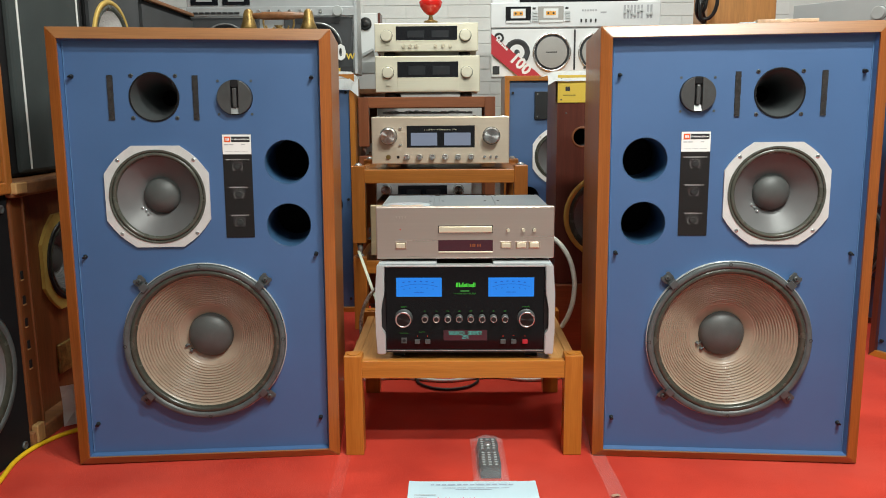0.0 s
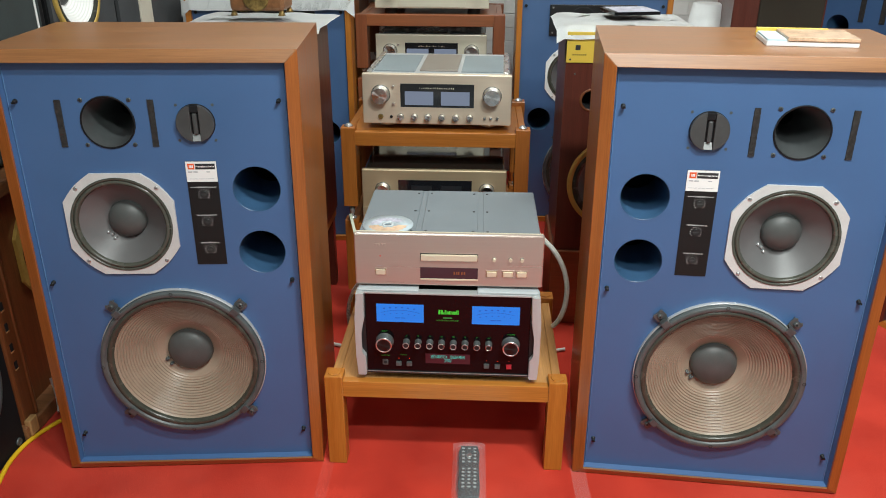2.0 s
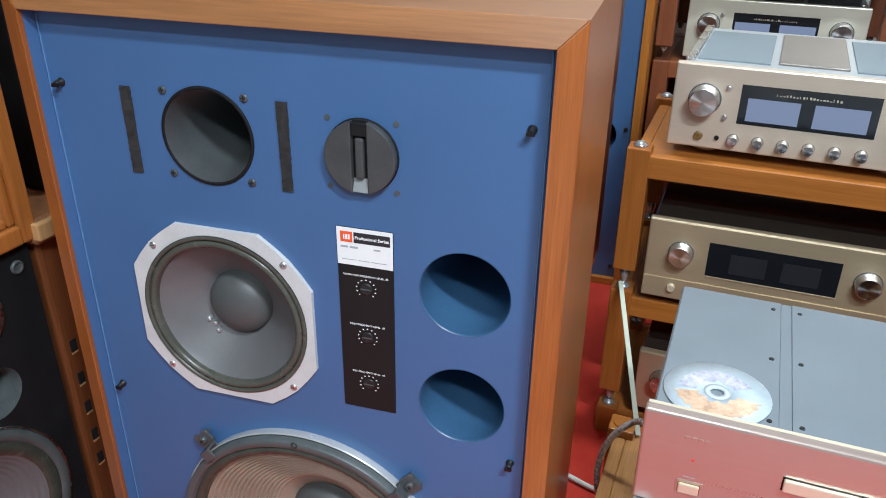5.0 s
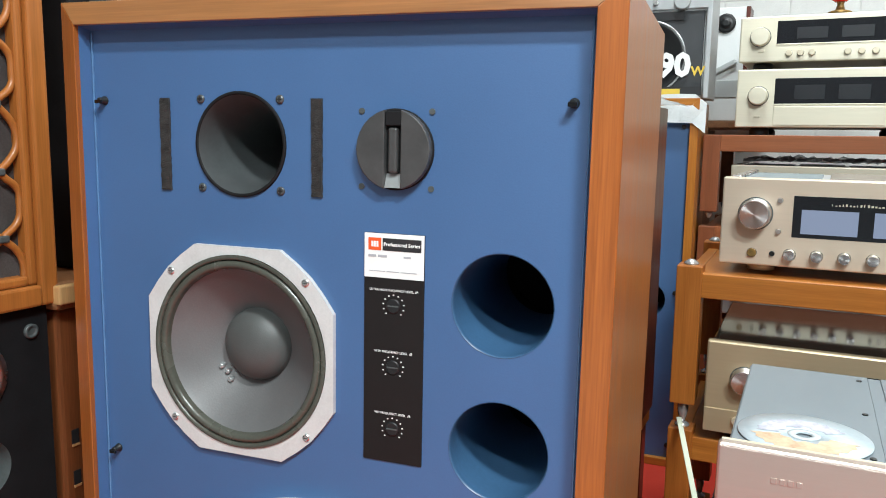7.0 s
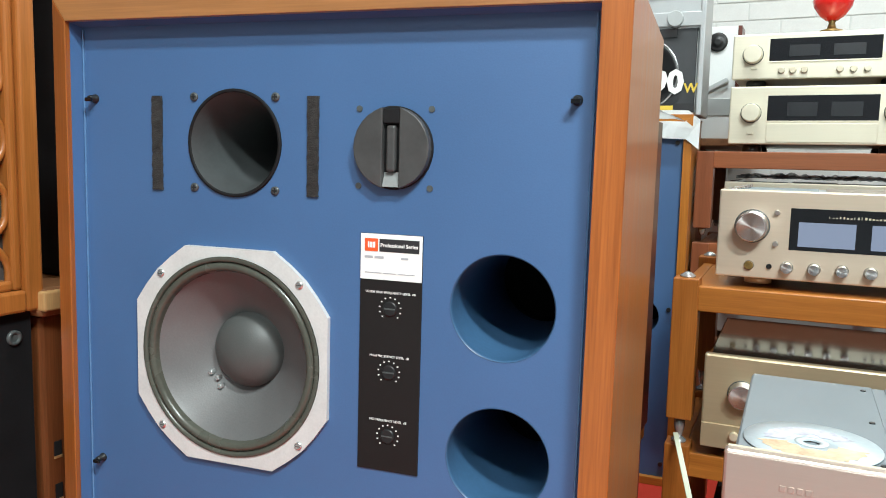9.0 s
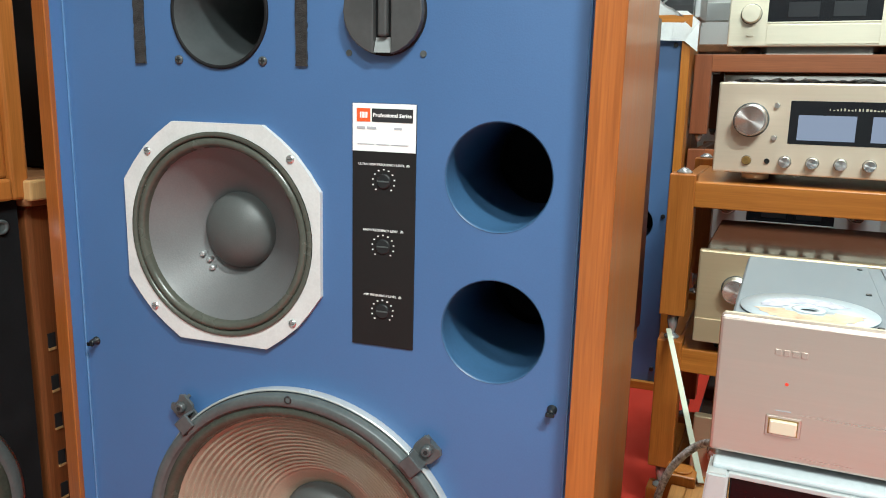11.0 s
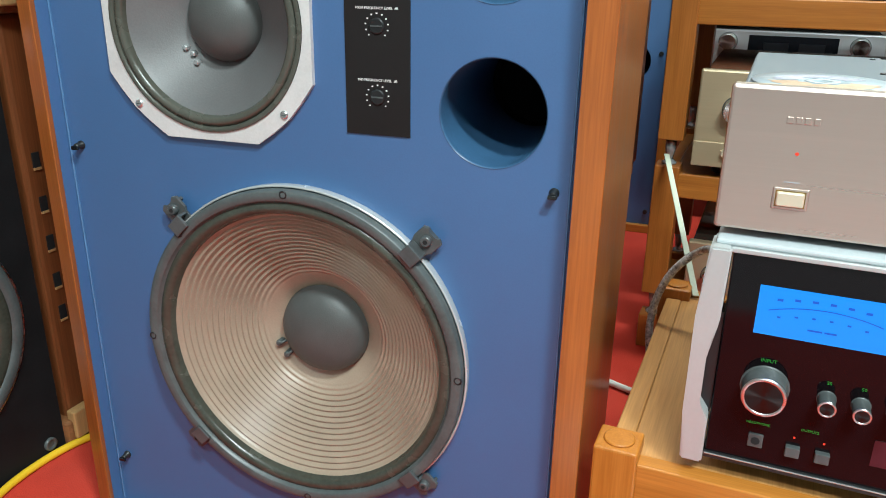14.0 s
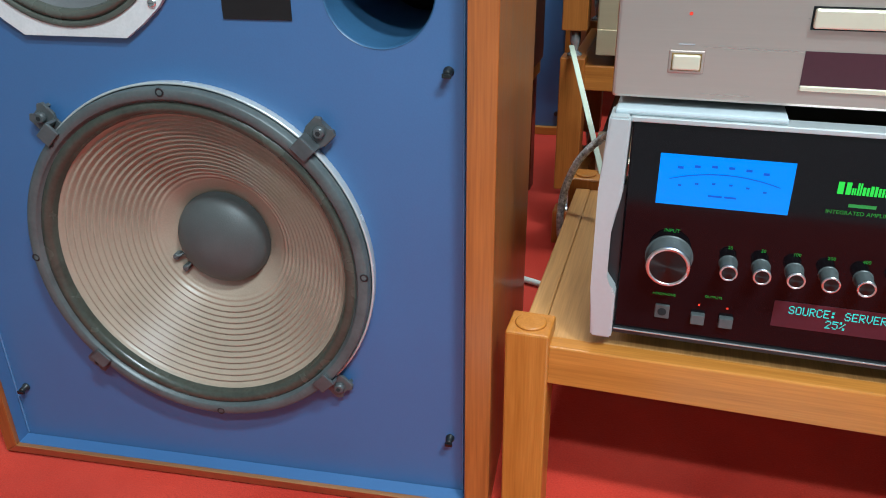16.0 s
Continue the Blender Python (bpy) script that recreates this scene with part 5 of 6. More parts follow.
cloth("white_cloth", CEN_L @ pose(0, 0, 0.994), -0.215, 0.235, -0.03, 0.33, 0.012, "white cloth laid over a brown speaker, edges hanging")
cloth("white_cloth", CEN_R @ pose(0, 0, 0.999), -0.222, 0.21, -0.012, 0.33, 0.034, "thick white foam wrap laid on a brown speaker")
cs = thing("disc_case", CEN_R @ pose(0.02, 0.20, 1.021, 0, 0, 12), "flat black and purple disc case lying on white wrap", "disc case")
part("case", slab(-0.075, 0.075, -0.07, 0.07, 0, 0.010, r=0.001), BLACKG, cs)
part("insert", slab(-0.062, 0.073, -0.068, 0.068, 0.010, 0.0112), DISCB, cs)

# telephone
ph = thing("telephone", CEN_L @ pose(0.022, 0.14, 1.020, 0, 0, 0), "old-fashioned brass and wood telephone on a white cloth", "telephone")
part("base", slab(-0.085, 0.085, -0.06, 0.06, 0.012, 0.090, r=0.012), WALNUT_Y, ph, "polished wooden base")
bm = bmesh.new()
lathe(bm, [(0.040, -0.060), (0.040, -0.066), (0.034, -0.070), (0.014, -0.071), (0.012, -0.073)], 0, 0, 0.053, 40, cap=True)
part("dial", bm, BRASS, ph, "round brass dial")
for x in (-0.075, 0.075):
    for y in (-0.05, 0.05):
        bm = bmesh.new()
        lathe_z(bm, [(0.012, -0.001), (0.009, 0.006), (0.006, 0.014)], x, y, 0.0, 16)
        part("foot", bm, BRASS, ph)
bm = bmesh.new()
lathe_z(bm, [(0.022, 0.0), (0.012, 0.012), (0.010, 0.05), (0.016, 0.058)], 0, 0, 0.090, 24)
part("column", bm, BRASS, ph)
for s in (-1, 1):
    tube("cradle", [(s * 0.012, 0, 0.138), (s * 0.035, 0, 0.126), (s * 0.050, 0, 0.142), (s * 0.052, 0, 0.183)], 0.0035, BRASS, ph)
    tube("cradle", [(s * 0.010, -0.02, 0.140), (s * 0.03, -0.02, 0.130), (s * 0.040, -0.02, 0.146)], 0.003, BRASS, ph)
bm = bmesh.new()
prof = [(0.004, -0.098), (0.010, -0.092), (0.011, -0.06), (0.0135, -0.055), (0.0135, 0.055), (0.011, 0.06), (0.010, 0.092), (0.004, 0.098)]
lathe(bm, prof, 0, 0, 0, 24, cap=True)
bm.transform(pose(0, 0, 0.181, 0, 0, 90))
hs = part("handset", bm, WALNUT_Y, ph, "brown wooden handset bar")
for s, prof in ((-1, [(0.006, 0.024), (0.014, 0.018), (0.018, 0.006), (0.021, -0.016), (0.0285, -0.040), (0.0265, -0.046)]), (1, [(0.006, 0.022), (0.013, 0.016), (0.017, 0.004), (0.020, -0.02), (0.0300, -0.044), (0.0280, -0.049)])):
    bm = bmesh.new()
    lathe_z(bm, prof, s * 0.104, 0, 0.181, 28)
    part("cup", bm, BRASS, hs, "aged brass cup")


# ---- blue speakers at the back ----
def rear_blue_speaker(m, s, label, wood=OAK_Z):
    sp = thing("floor_speaker", m, label, "loudspeaker", "blue speakers at the back")
    hw, h = 0.3175, 1.030
    cabinet(sp, hw, h, -0.016, 0.36, 0.022, wood, OAK_X)
    i, j = hw - 0.022, 0.022
    bm = bmesh.new()
    px, pz = -s * 0.205, 0.476
    sheet_with_holes(bm, [(-i, j), (i, j), (i, h - j), (-i, h - j)], [ring_pts(px, pz, 0.050), ring_pts(-s * 0.065, 0.667, 0.108), ring_pts(0.02 * s, 0.245, 0.186)], 0.0)
    part("baffle", bm, BLUE, sp, "blue front board")
    port(sp, px, pz, 0.050)
    mid10(sp, -s * 0.065, 0.667, WHITEP)
    woofer15(sp, 0.02 * s, 0.245, CONE10)
    hp = part("horn_plate", slab(-s * 0.003 - 0.178, -s * 0.003 + 0.178, -0.012, 0, 0.835, 0.960, r=0.002), BLACKP, sp, "wide black horn plate")
    bm = bmesh.new()
    lathe(bm, [(0.056, -0.012), (0.056, -0.016), (0.050, -0.017), (0.030, -0.0135)], -s * 0.045, 0, 0.897, 40, cap=True)
    part("horn_mouth", bm, HOLE, hp, "round dark horn mouth")
    for dx in (-0.165, 0.165):
        for z in (0.847, 0.948):
            screw(hp, -s * 0.003 + dx, -0.012, z, 0.004, STEEL)
    for x in (-0.28, 0.28):
        for z in (0.955, 0.50, 0.06):
            bm = bmesh.new()
            lathe(bm, [(0.006, 0), (0.006, -0.008)], x, 0, z, 12, cap=True)
            part("grille_peg", bm, BLACKP, sp)
    return sp


rear_blue_speaker(pose(0.512, 3.60, 0, 0, 0, 0), 1, "blue-fronted floor speaker in a tan cabinet beneath a cassette player")
rear_blue_speaker(pose(-0.772, 3.30, 0, 0, 0, 4), -1, "blue-fronted floor speaker in a tan cabinet with white wrap on top")
cloth("white_cloth", pose(-0.772, 3.30, 1.036, 0, 0, 4), -0.33, 0.335, -0.024, 0.16, 0.075, "crumpled white sheet over a blue speaker's top edge")


# ---- cassette players ----
def big_cassette_player(m):
    a = thing("cassette_player", m, "large silver twin cassette player with round grilles and a red banner", "cassette player")
    W = 0.385
    part("body", slab(-W, W, 0.012, 0.16, 0.0, 0.36, r=0.006), DECKP, a, "silver plastic body")
    up = part("deck_panel", slab(-W - 0.004, W + 0.004, -0.004, 0.02, 0.222, 0.335, r=0.004), DECKP, a, "silver control panel")
    part("tuner_strip", slab(-W + 0.13, W - 0.1, 0.0, 0.02, 0.337, 0.362, r=0.002), SMOKE, a)
    part("front_panel", slab(-W, W, 0.0, 0.016, 0.0, 0.216, r=0.003), WHITEB, a, "pale lower front")
    for x in (-0.262, -0.112):
        w = part("cassette_window", slab(x - 0.058, x + 0.058, -0.007, -0.003, 0.246, 0.316, r=0.001), SMOKE if x < -0.2 else GREYPL, up)
        part("cassette", slab(x - 0.034, x + 0.034, -0.0085, -0.0068, 0.264, 0.306, r=0.001), WHITEB, w)
        part("cassette_label", slab(x - 0.022, x + 0.022, -0.0095, -0.0084, 0.276, 0.294), AMBLAB, w)
        for dx in (-0.012, 0.012):
            bm = bmesh.new()
            lathe(bm, [(0.005, -0.0095), (0.004, -0.0102)], x + dx, 0, 0.285, 14, cap=True)
            part("hub", bm, INK, w)
        part("lid_lip", slab(x - 0.056, x + 0.056, -0.0095, -0.004, 0.243, 0.253, r=0.001), WHITEB, up)
        for k in range(4):
            part("key", slab(x + 0.066, x + 0.088, -0.010, -0.003, 0.247 + 0.0125 * k, 0.2565 + 0.0125 * k, r=0.001), SILVER, up)
        part("counter", slab(x + 0.066, x + 0.080, -0.006, -0.003, 0.303, 0.312), INK, up)
    for k in range(8):
        x = 0.225 + 0.0155 * k + (0.012 if k > 5 else 0)
        part("slider_slot", slab(x - 0.0045, x + 0.0045, -0.0055, -0.003, 0.258, 0.318), GREYINK, up)
        z = 0.285 + 0.012 * math.sin(k * 1.7)
        part("slider", slab(x - 0.0052, x + 0.0052, -0.011, -0.004, z - 0.006, z + 0.006, r=0.001), SILVER, up)
    for k in range(4):
        part("switch", slab(0.024 + 0.022 * k, 0.031 + 0.022 * k, -0.010, -0.003, 0.243, 0.258, r=0.001), INK, up)
    for k in range(6):
        part("mark", slab(0.03 + 0.012 * k, 0.038 + 0.012 * k, -0.0048, -0.003, 0.292, 0.300), GREYINK, up)
    part("level_slot", slab(0.115, 0.142, -0.0048, -0.003, 0.283, 0.290), GREYINK, up)
    for x, r in ((-0.105, 0.088), (0.105, 0.088)):
        bm = bmesh.new()
        lathe(bm, [(r, 0.0), (r, -0.010), (r * 0.93, -0.013), (r * 0.90, -0.006)], x, 0, 0.110, 48)
        c = part("speaker_ring", bm, ALU, a, "bright metal grille ring")
        bm = bmesh.new()
        lathe(bm, [(r * 0.90, -0.004), (r * 0.84, -0.005), (r * 0.83, -0.009), (r * 0.80, -0.010)], x, 0, 0.110, 48)
        part("grille", bm, GRILLEG, c)
        bm = bmesh.new()
        lathe(bm, [(r * 0.80, -0.010), (r * 0.2, -0.011)], x, 0, 0.110, 48, cap=True)
        part("grille_plate", bm, GREYPL, c, "grey round plate")
        bm = bmesh.new()
        bars(bm, x - 0.026, 0.110, (0.006, 0.006, 0.006, 0.006, 0.003, 0.006, 0.006), 0.006, -0.0112, 0.0016)
        part("maker_mark", bm, INK, c)
    for x, z, r in ((-0.266, 0.112, 0.060), (-0.350, 0.178, 0.023), (0.266, 0.112, 0.060), (0.350, 0.178, 0.023)):
        bm = bmesh.new()
        lathe(bm, [(r, 0.0), (r, -0.005), (r * 0.85, -0.006), (r * 0.7, -0.002), (r * 0.25, 0.006), (r * 0.2, -0.002)], x, 0, z, 36, cap=True)
        part("small_speaker", bm, GRILLEG, a)
    bm = bmesh.new()
    prism(bm, [(-W - 0.001, 0.196), (-W - 0.001, 0.105), (-0.262, 0.004), (-0.155, 0.004)], -0.0135, -0.0125)
    bn = part("banner", bm, REDP, a, "red diagonal banner")
    t = lettering("100", 0.073, WHITEP, bn, 0, 0, 0, bold=0.0025)
    t.matrix_basis = pose(-0.250, -0.0142, 0.058, 90, 43, 0)
    bm = bmesh.new()
    bars(bm, -0.035, 0, (0.009, 0.009, 0.009, 0.009, 0.004, 0.009, 0.009), 0.010, 0.0, 0.002)
    part("banner_mark", bm, WHITEP, bn, m=pose(-0.336, -0.0138, 0.146, 0, 43, 0))
    part("divider", slab(-0.004, 0.004, -0.004, 0.001, 0.03, 0.212), INK, a)
    part("badge", slab(-W + 0.006, -W + 0.038, -0.002, 0.001, 0.012, 0.05), INK, a)
    return a


big_cassette_player(pose(0.522, 3.70, 1.031, 0, 0, -1))


def second_cassette_player(m):
    a = thing("cassette_player", m, "large silver cassette player with a dark speaker front and tall figures", "cassette player")
    W = 0.37
    part("body", slab(-W, W, 0.015, 0.17, 0.0, 0.392, r=0.012), SILVP, a, "silver plastic body")
    up = part("deck_panel", slab(-W, W, 0.0, 0.02, 0.245, 0.392, r=0.006), SILVP, a, "silver control panel")
    part("tuner_window", slab(0.02, W - 0.04, -0.003, 0.001, 0.332, 0.374), WHITEB, up)
    part("tuner_scale", slab(0.02, W - 0.045, -0.004, -0.0025, 0.357, 0.361), GREYINK, up)
    knob(up, W - 0.075, 0.272, 0.022, 0.02, SILVER, "round silver tuning knob")
    for x in (-0.29, -0.15):
        w = part("cassette_window", slab(x - 0.06, x + 0.06, -0.004, 0.001, 0.300, 0.366, r=0.001), SMOKE, up)
        part("cassette", slab(x - 0.035, x + 0.035, -0.0055, -0.0038, 0.315, 0.352), GREYINK, w)
    part("control_strip", slab(-W, W, -0.006, 0.001, 0.252, 0.292, r=0.002), SILVP, up)
    for k in range(8):
        part("key", slab(-0.34 + 0.026 * k, -0.318 + 0.026 * k, -0.012, -0.005, 0.262, 0.270, r=0.001), INK, up)
    for k in range(7):
        knob(up, -0.05 + 0.045 * k, 0.272, 0.007, 0.012, ALU, y=-0.005, seg=18)
    for s in (-1, 1):
        f = part("speaker_panel", slab(s * 0.205 - 0.15, s * 0.205 + 0.15, 0.002, 0.018, 0.02, 0.25, r=0.003), GRILLEG, a, "dark grey speaker panel")
        bm = bmesh.new()
        lathe(bm, [(0.105, 0.002), (0.105, -0.004), (0.095, -0.006), (0.085, 0.0), (0.03, 0.001)], s * 0.205, 0, 0.118, 48, cap=True)
        part("speaker", bm, BLACKP, f)
        bm = bmesh.new()
        lathe(bm, [(0.1055, 0.002), (0.1065, -0.006), (0.1015, -0.0065), (0.1000, -0.004)], s * 0.205, 0, 0.118, 48)
        part("speaker_rim", bm, STEEL, f)
    part("vent", slab(0.11, 0.30, -0.002, 0.003, 0.222, 0.246), INK, a)
    bx = part("figure_panel", slab(0.130, W - 0.012, -0.010, -0.004, 0.010, 0.034), INK, a)
    t = lettering("90", 0.090, WHITEP, a, 0.281, -0.0125, 0.092, bold=0.004)
    t2 = lettering("W", 0.036, YELLOW, a, 0.347, -0.0135, 0.076, bold=0.001)
    part("caption", slab(0.245, 0.30, -0.012, -0.009, 0.012, 0.028), YELLOW, a)
    part("edge", slab(W - 0.008, W + 0.008, -0.006, 0.16, 0.0, 0.388, r=0.004), SILVP, a)
    return a


second_cassette_player(pose(-0.838, 3.49, 1.038, 0, 0, 1))
dv = thing("wall_unit", pose(-0.455, 3.86, 0.985, 0, 0, 0), "white upright player with a black round dial and a pale arm", "record player")
part("body", slab(-0.055, 0.048, 0.0, 0.10, 0.0, 0.36, r=0.003), WHITEB, dv)
part("side", slab(0.048, 0.060, -0.004, 0.10, 0.03, 0.36, r=0.001), MAHOG, dv)
bm = bmesh.new()
lathe(bm, [(0.030, 0.0), (0.030, -0.008), (0.024, -0.012), (0.016, -0.006), (0.014, -0.014), (0.005, -0.012)], -0.012, 0, 0.31, 36, cap=True)
part("dial", bm, BLACKP, dv, "black round dial")
part("arm", slab(-0.045, 0.03, -0.02, -0.006, -0.008, 0.008, r=0.003), SILVER, dv, m=pose(0, 0, 0.175, 0, -28, 0))
part("panel", slab(-0.042, 0.036, -0.003, 0.001, 0.075, 0.13, r=0.001), SILVER, dv)
tagged(part("back_shelf", slab(-0.60, -0.36, 3.80, 4.33, 0.960, 0.984, r=0.003), WALNUT_Y), "short plain wooden shelf against the back wall", "shelf")
tagged(part("shelf_support", slab(-0.59, -0.54, 3.90, 4.33, 0.0, 0.959, r=0.002), WALNUT), "plain wooden upright under the back shelf", "support")

# red glass lamp on the pale gold amplifiers
lp = thing("oil_lamp", pose(-0.140, 3.60, 1.270) @ Matrix.Diagonal((0.88, 0.88, 0.88, 1)), "red glass oil lamp on a brass foot", "lamp")
bm = bmesh.new()
lathe_z(bm, [(0.036, 0.0), (0.034, 0.006), (0.014, 0.012), (0.009, 0.03), (0.014, 0.038)], 0, 0, 0, 32)
part("foot", bm, BRASS, lp)
bm = bmesh.new()
lathe_z(bm, [(0.016, 0.036), (0.036, 0.050), (0.055, 0.078), (0.060, 0.098), (0.056, 0.106), (0.020, 0.112)], 0, 0, 0, 40)
part("bowl", bm, REDGLASS, lp, "red glass bowl")
bm = bmesh.new()
lathe_z(bm, [(0.018, 0.110), (0.018, 0.122), (0.026, 0.126), (0.026, 0.140), (0.020, 0.150)], 0, 0, 0, 28)
part("burner", bm, DKSTEEL, lp)


# ---- the row of speakers along the west wall, facing the room ----
def facing_east(x, yc):
    """Local x runs along +y, local -y points to +x."""
    return pose(x, yc, 0, 0, 0, 90)


# black monitor: local x = y - 1.66
bk_m = facing_east(-1.135, 1.66)
b = thing("black_monitor", bk_m, "black floor monitor with bare drivers, facing the aisle", "loudspeaker")
bm = bmesh.new()
sheet_with_holes(bm, [(-0.205, 0.0), (0.205, 0.0), (0.205, 0.672), (-0.205, 0.672)], [ring_pts(0.0, 0.255, 0.145), ring_pts(0.095, 0.46, 0.042)], 0.0)
part("baffle", bm, BLACKM, b, "matt black front")
part("cabinet", slab(-0.205, 0.205, 0.08, 0.40, 0.0, 0.672), BLACKM, b)
for x0, x1, z0, z1 in ((-0.205, -0.19, 0, 0.672), (0.19, 0.205, 0, 0.672)):
    part("side_panel", slab(x0, x1, 0.0005, 0.08, z0, z1), BLACKM, b)
part("top_panel", slab(-0.19, 0.19, 0.0005, 0.08, 0.657, 0.672), BLACKM, b)
ring_driver(b, 0.0, 0.255, 0.170, GASKET, CONE10)
bm = bmesh.new()
lathe(bm, [(0.1705, 0.0), (0.1705, -0.004), (0.174, -0.004), (0.174, 0.0)], 0, 0, 0.255, 56)
part("rim", bm, ALU, b)
bm = bmesh.new()
lathe(bm, [(0.042, 0.0), (0.040, 0.01), (0.040, 0.12)], 0.095, 0, 0.46, 36, cap=True)
part("port", bm, GASKET, b)
bm = bmesh.new()
lathe(bm, [(0.052, 0.0), (0.052, -0.005), (0.043, -0.007), (0.036, -0.001)], 0.085, 0, 0.59, 40)
tw = part("tweeter", bm, ALU, b, "bright ringed tweeter")
bm = bmesh.new()
lathe(bm, [(0.037, -0.001), (0.030, -0.006), (0.004, -0.012)], 0.085, 0, 0.59, 40, cap=True)
part("dome", bm, mat("rosy_foil_dome", (0.55, 0.20, 0.20), 0.15, metal=0.8, var=0.2), tw)
for x, z in ((0.178, 0.638), (0.178, 0.022), (-0.178, 0.638), (-0.178, 0.022)):
    bm = bmesh.new()
    lathe(bm, [(0.0105, 0.0), (0.0105, -0.004), (0.007, -0.005), (0.006, -0.002)], x, 0, z, 24, cap=True)
    part("socket", bm, DKSTEEL, b)

# lattice-fronted speaker on it
lt = thing("lattice_speaker", pose(-1.118, 1.66, 0.674, 0, 0, 90), "oak speaker with a carved lattice front over dark cloth", "loudspeaker")
hw, hh = 0.215, 0.66
part("cabinet", slab(-hw, hw, 0.03, 0.38, 0.0, hh, r=0.003), LATOAK, lt)
for x0, x1 in ((-hw, -hw + 0.026), (hw - 0.026, hw)):
    part("frame_stile", slab(x0, x1, 0.0, 0.032, 0.0, hh, r=0.004), LATOAK, lt)
for z0, z1 in ((0.0, 0.030), (hh - 0.03, hh)):
    part("frame_rail", slab(-hw + 0.026, hw - 0.026, 0.0, 0.032, z0, z1, r=0.004), LATOAK, lt)
for x0, x1 in ((-hw + 0.026, -hw + 0.040), (hw - 0.040, hw - 0.026)):
    part("moulding", slab(x0, x1, 0.008, 0.032, 0.030, hh - 0.03, r=0.004), LATOAK, lt)
for z0, z1 in ((0.030, 0.044), (hh - 0.044, hh - 0.03)):
    part("moulding", slab(-hw + 0.040, hw - 0.040, 0.008, 0.032, z0, z1, r=0.004), LATOAK, lt)
part("cloth", slab(-hw + 0.03, hw - 0.03, 0.027, 0.0295, 0.03, hh - 0.03), LATCLOTH, lt, "dark backing cloth")
for k in range(5):
    xm = 0.145 - 0.0725 * k
    for s in (-1, 1):
        pts = []
        for n in range(57):
            z = 0.040 + 0.010 * n * 1.02
            pts.append((max(-hw + 0.04, min(hw - 0.04, xm + s * 0.036 * math.sin(math.pi * (z - 0.0985) / 0.0907))), 0.018, z))
        tube("lattice_strip", pts[::2], 0.0052, LATOAK, lt)
for k in range(5):
    for j in range(7):
        z = 0.0985 + 0.0907 * j
        if z < hh - 0.05:
            part("binding", slab(0.145 - 0.0725 * k - 0.008, 0.145 - 0.0725 * k + 0.008, 0.011, 0.024, z - 0.005, z + 0.005, r=0.002), DKSTEEL, lt)

# tall carved cabinet: local x = y - 2.17
cv = thing("carved_cabinet_speaker", facing_east(-1.135, 2.165), "carved walnut cabinet speaker with gold-rimmed driver and brass plate", "loudspeaker")
part("body", slab(-0.28, 0.28, 0.09, 0.50, 0.0, 0.66, r=0.003), WALNUT, cv)
part("panel", shell(-0.22, 0.22, 0.036, 0.089, 0.04, 0.66, [ring_pts(0.03, 0.45, 0.108)]), WALNUT, cv, "recessed front panel")
for s in (-1, 1):
    p = part("pilaster", slab(s * 0.25 - 0.035, s * 0.25 + 0.035, 0.0, 0.092, 0.03, 0.66, r=0.006), WALNUT, cv)
    part("bead", slab(s * 0.232 - 0.004, s * 0.232 + 0.004, -0.006, 0.004, 0.05, 0.66, r=0.003), WALNUT, cv)
    for z in (0.458, 0.393, 0.333, 0.273, 0.220):
        n = part("notch", slab(s * 0.264 - 0.006, s * 0.264 + 0.006, -0.0015, 0.001, z - 0.009, z + 0.013), HOLE, p)
        part("notch_sill", slab(s * 0.264 - 0.006, s * 0.264 + 0.006, -0.0025, 0.001, z - 0.0125, z - 0.0088), PLYEDGE, p)
part("plinth", slab(-0.30, 0.30, -0.012, 0.50, 0.0, 0.045, r=0.006), WALNUT_Y, cv)
part("plinth_block", slab(-0.29, -0.255, -0.018, 0.0, 0.012, 0.060, r=0.003), PLYEDGE, cv)
part("ledge", slab(-0.30, 0.30, -0.022, 0.50, 0.662, 0.703, r=0.008), WALNUT_Y, cv, "thick moulded ledge")
part("ledge_block", slab(-0.30, -0.25, -0.030, 0.0, 0.672, 0.700, r=0.003), PLYEDGE, cv)
ring = bmesh.new()
sheet_with_holes(ring, octagon(0.03, 0.45, 0.138, 0.062, 0.148), [ring_pts(0.03, 0.45, 0.118)], 0.026)
res = bmesh.ops.extrude_face_region(ring, geom=list(ring.faces))
bmesh.ops.translate(ring, vec=(0, 0.010, 0), verts=[v for v in res["geom"] if isinstance(v, bmesh.types.BMVert)])
part("driver_frame", ring, GOLDR, cv, "gold eight-sided driver frame")
ring_driver(cv, 0.03, 0.45, 0.120, BLACKP, CONE10, "driver", 0.030)
part("brass_plate", slab(-0.065, 0.03, 0.026, 0.037, 0.125, 0.212, r=0.004), BRASS, cv, "engraved brass plate")

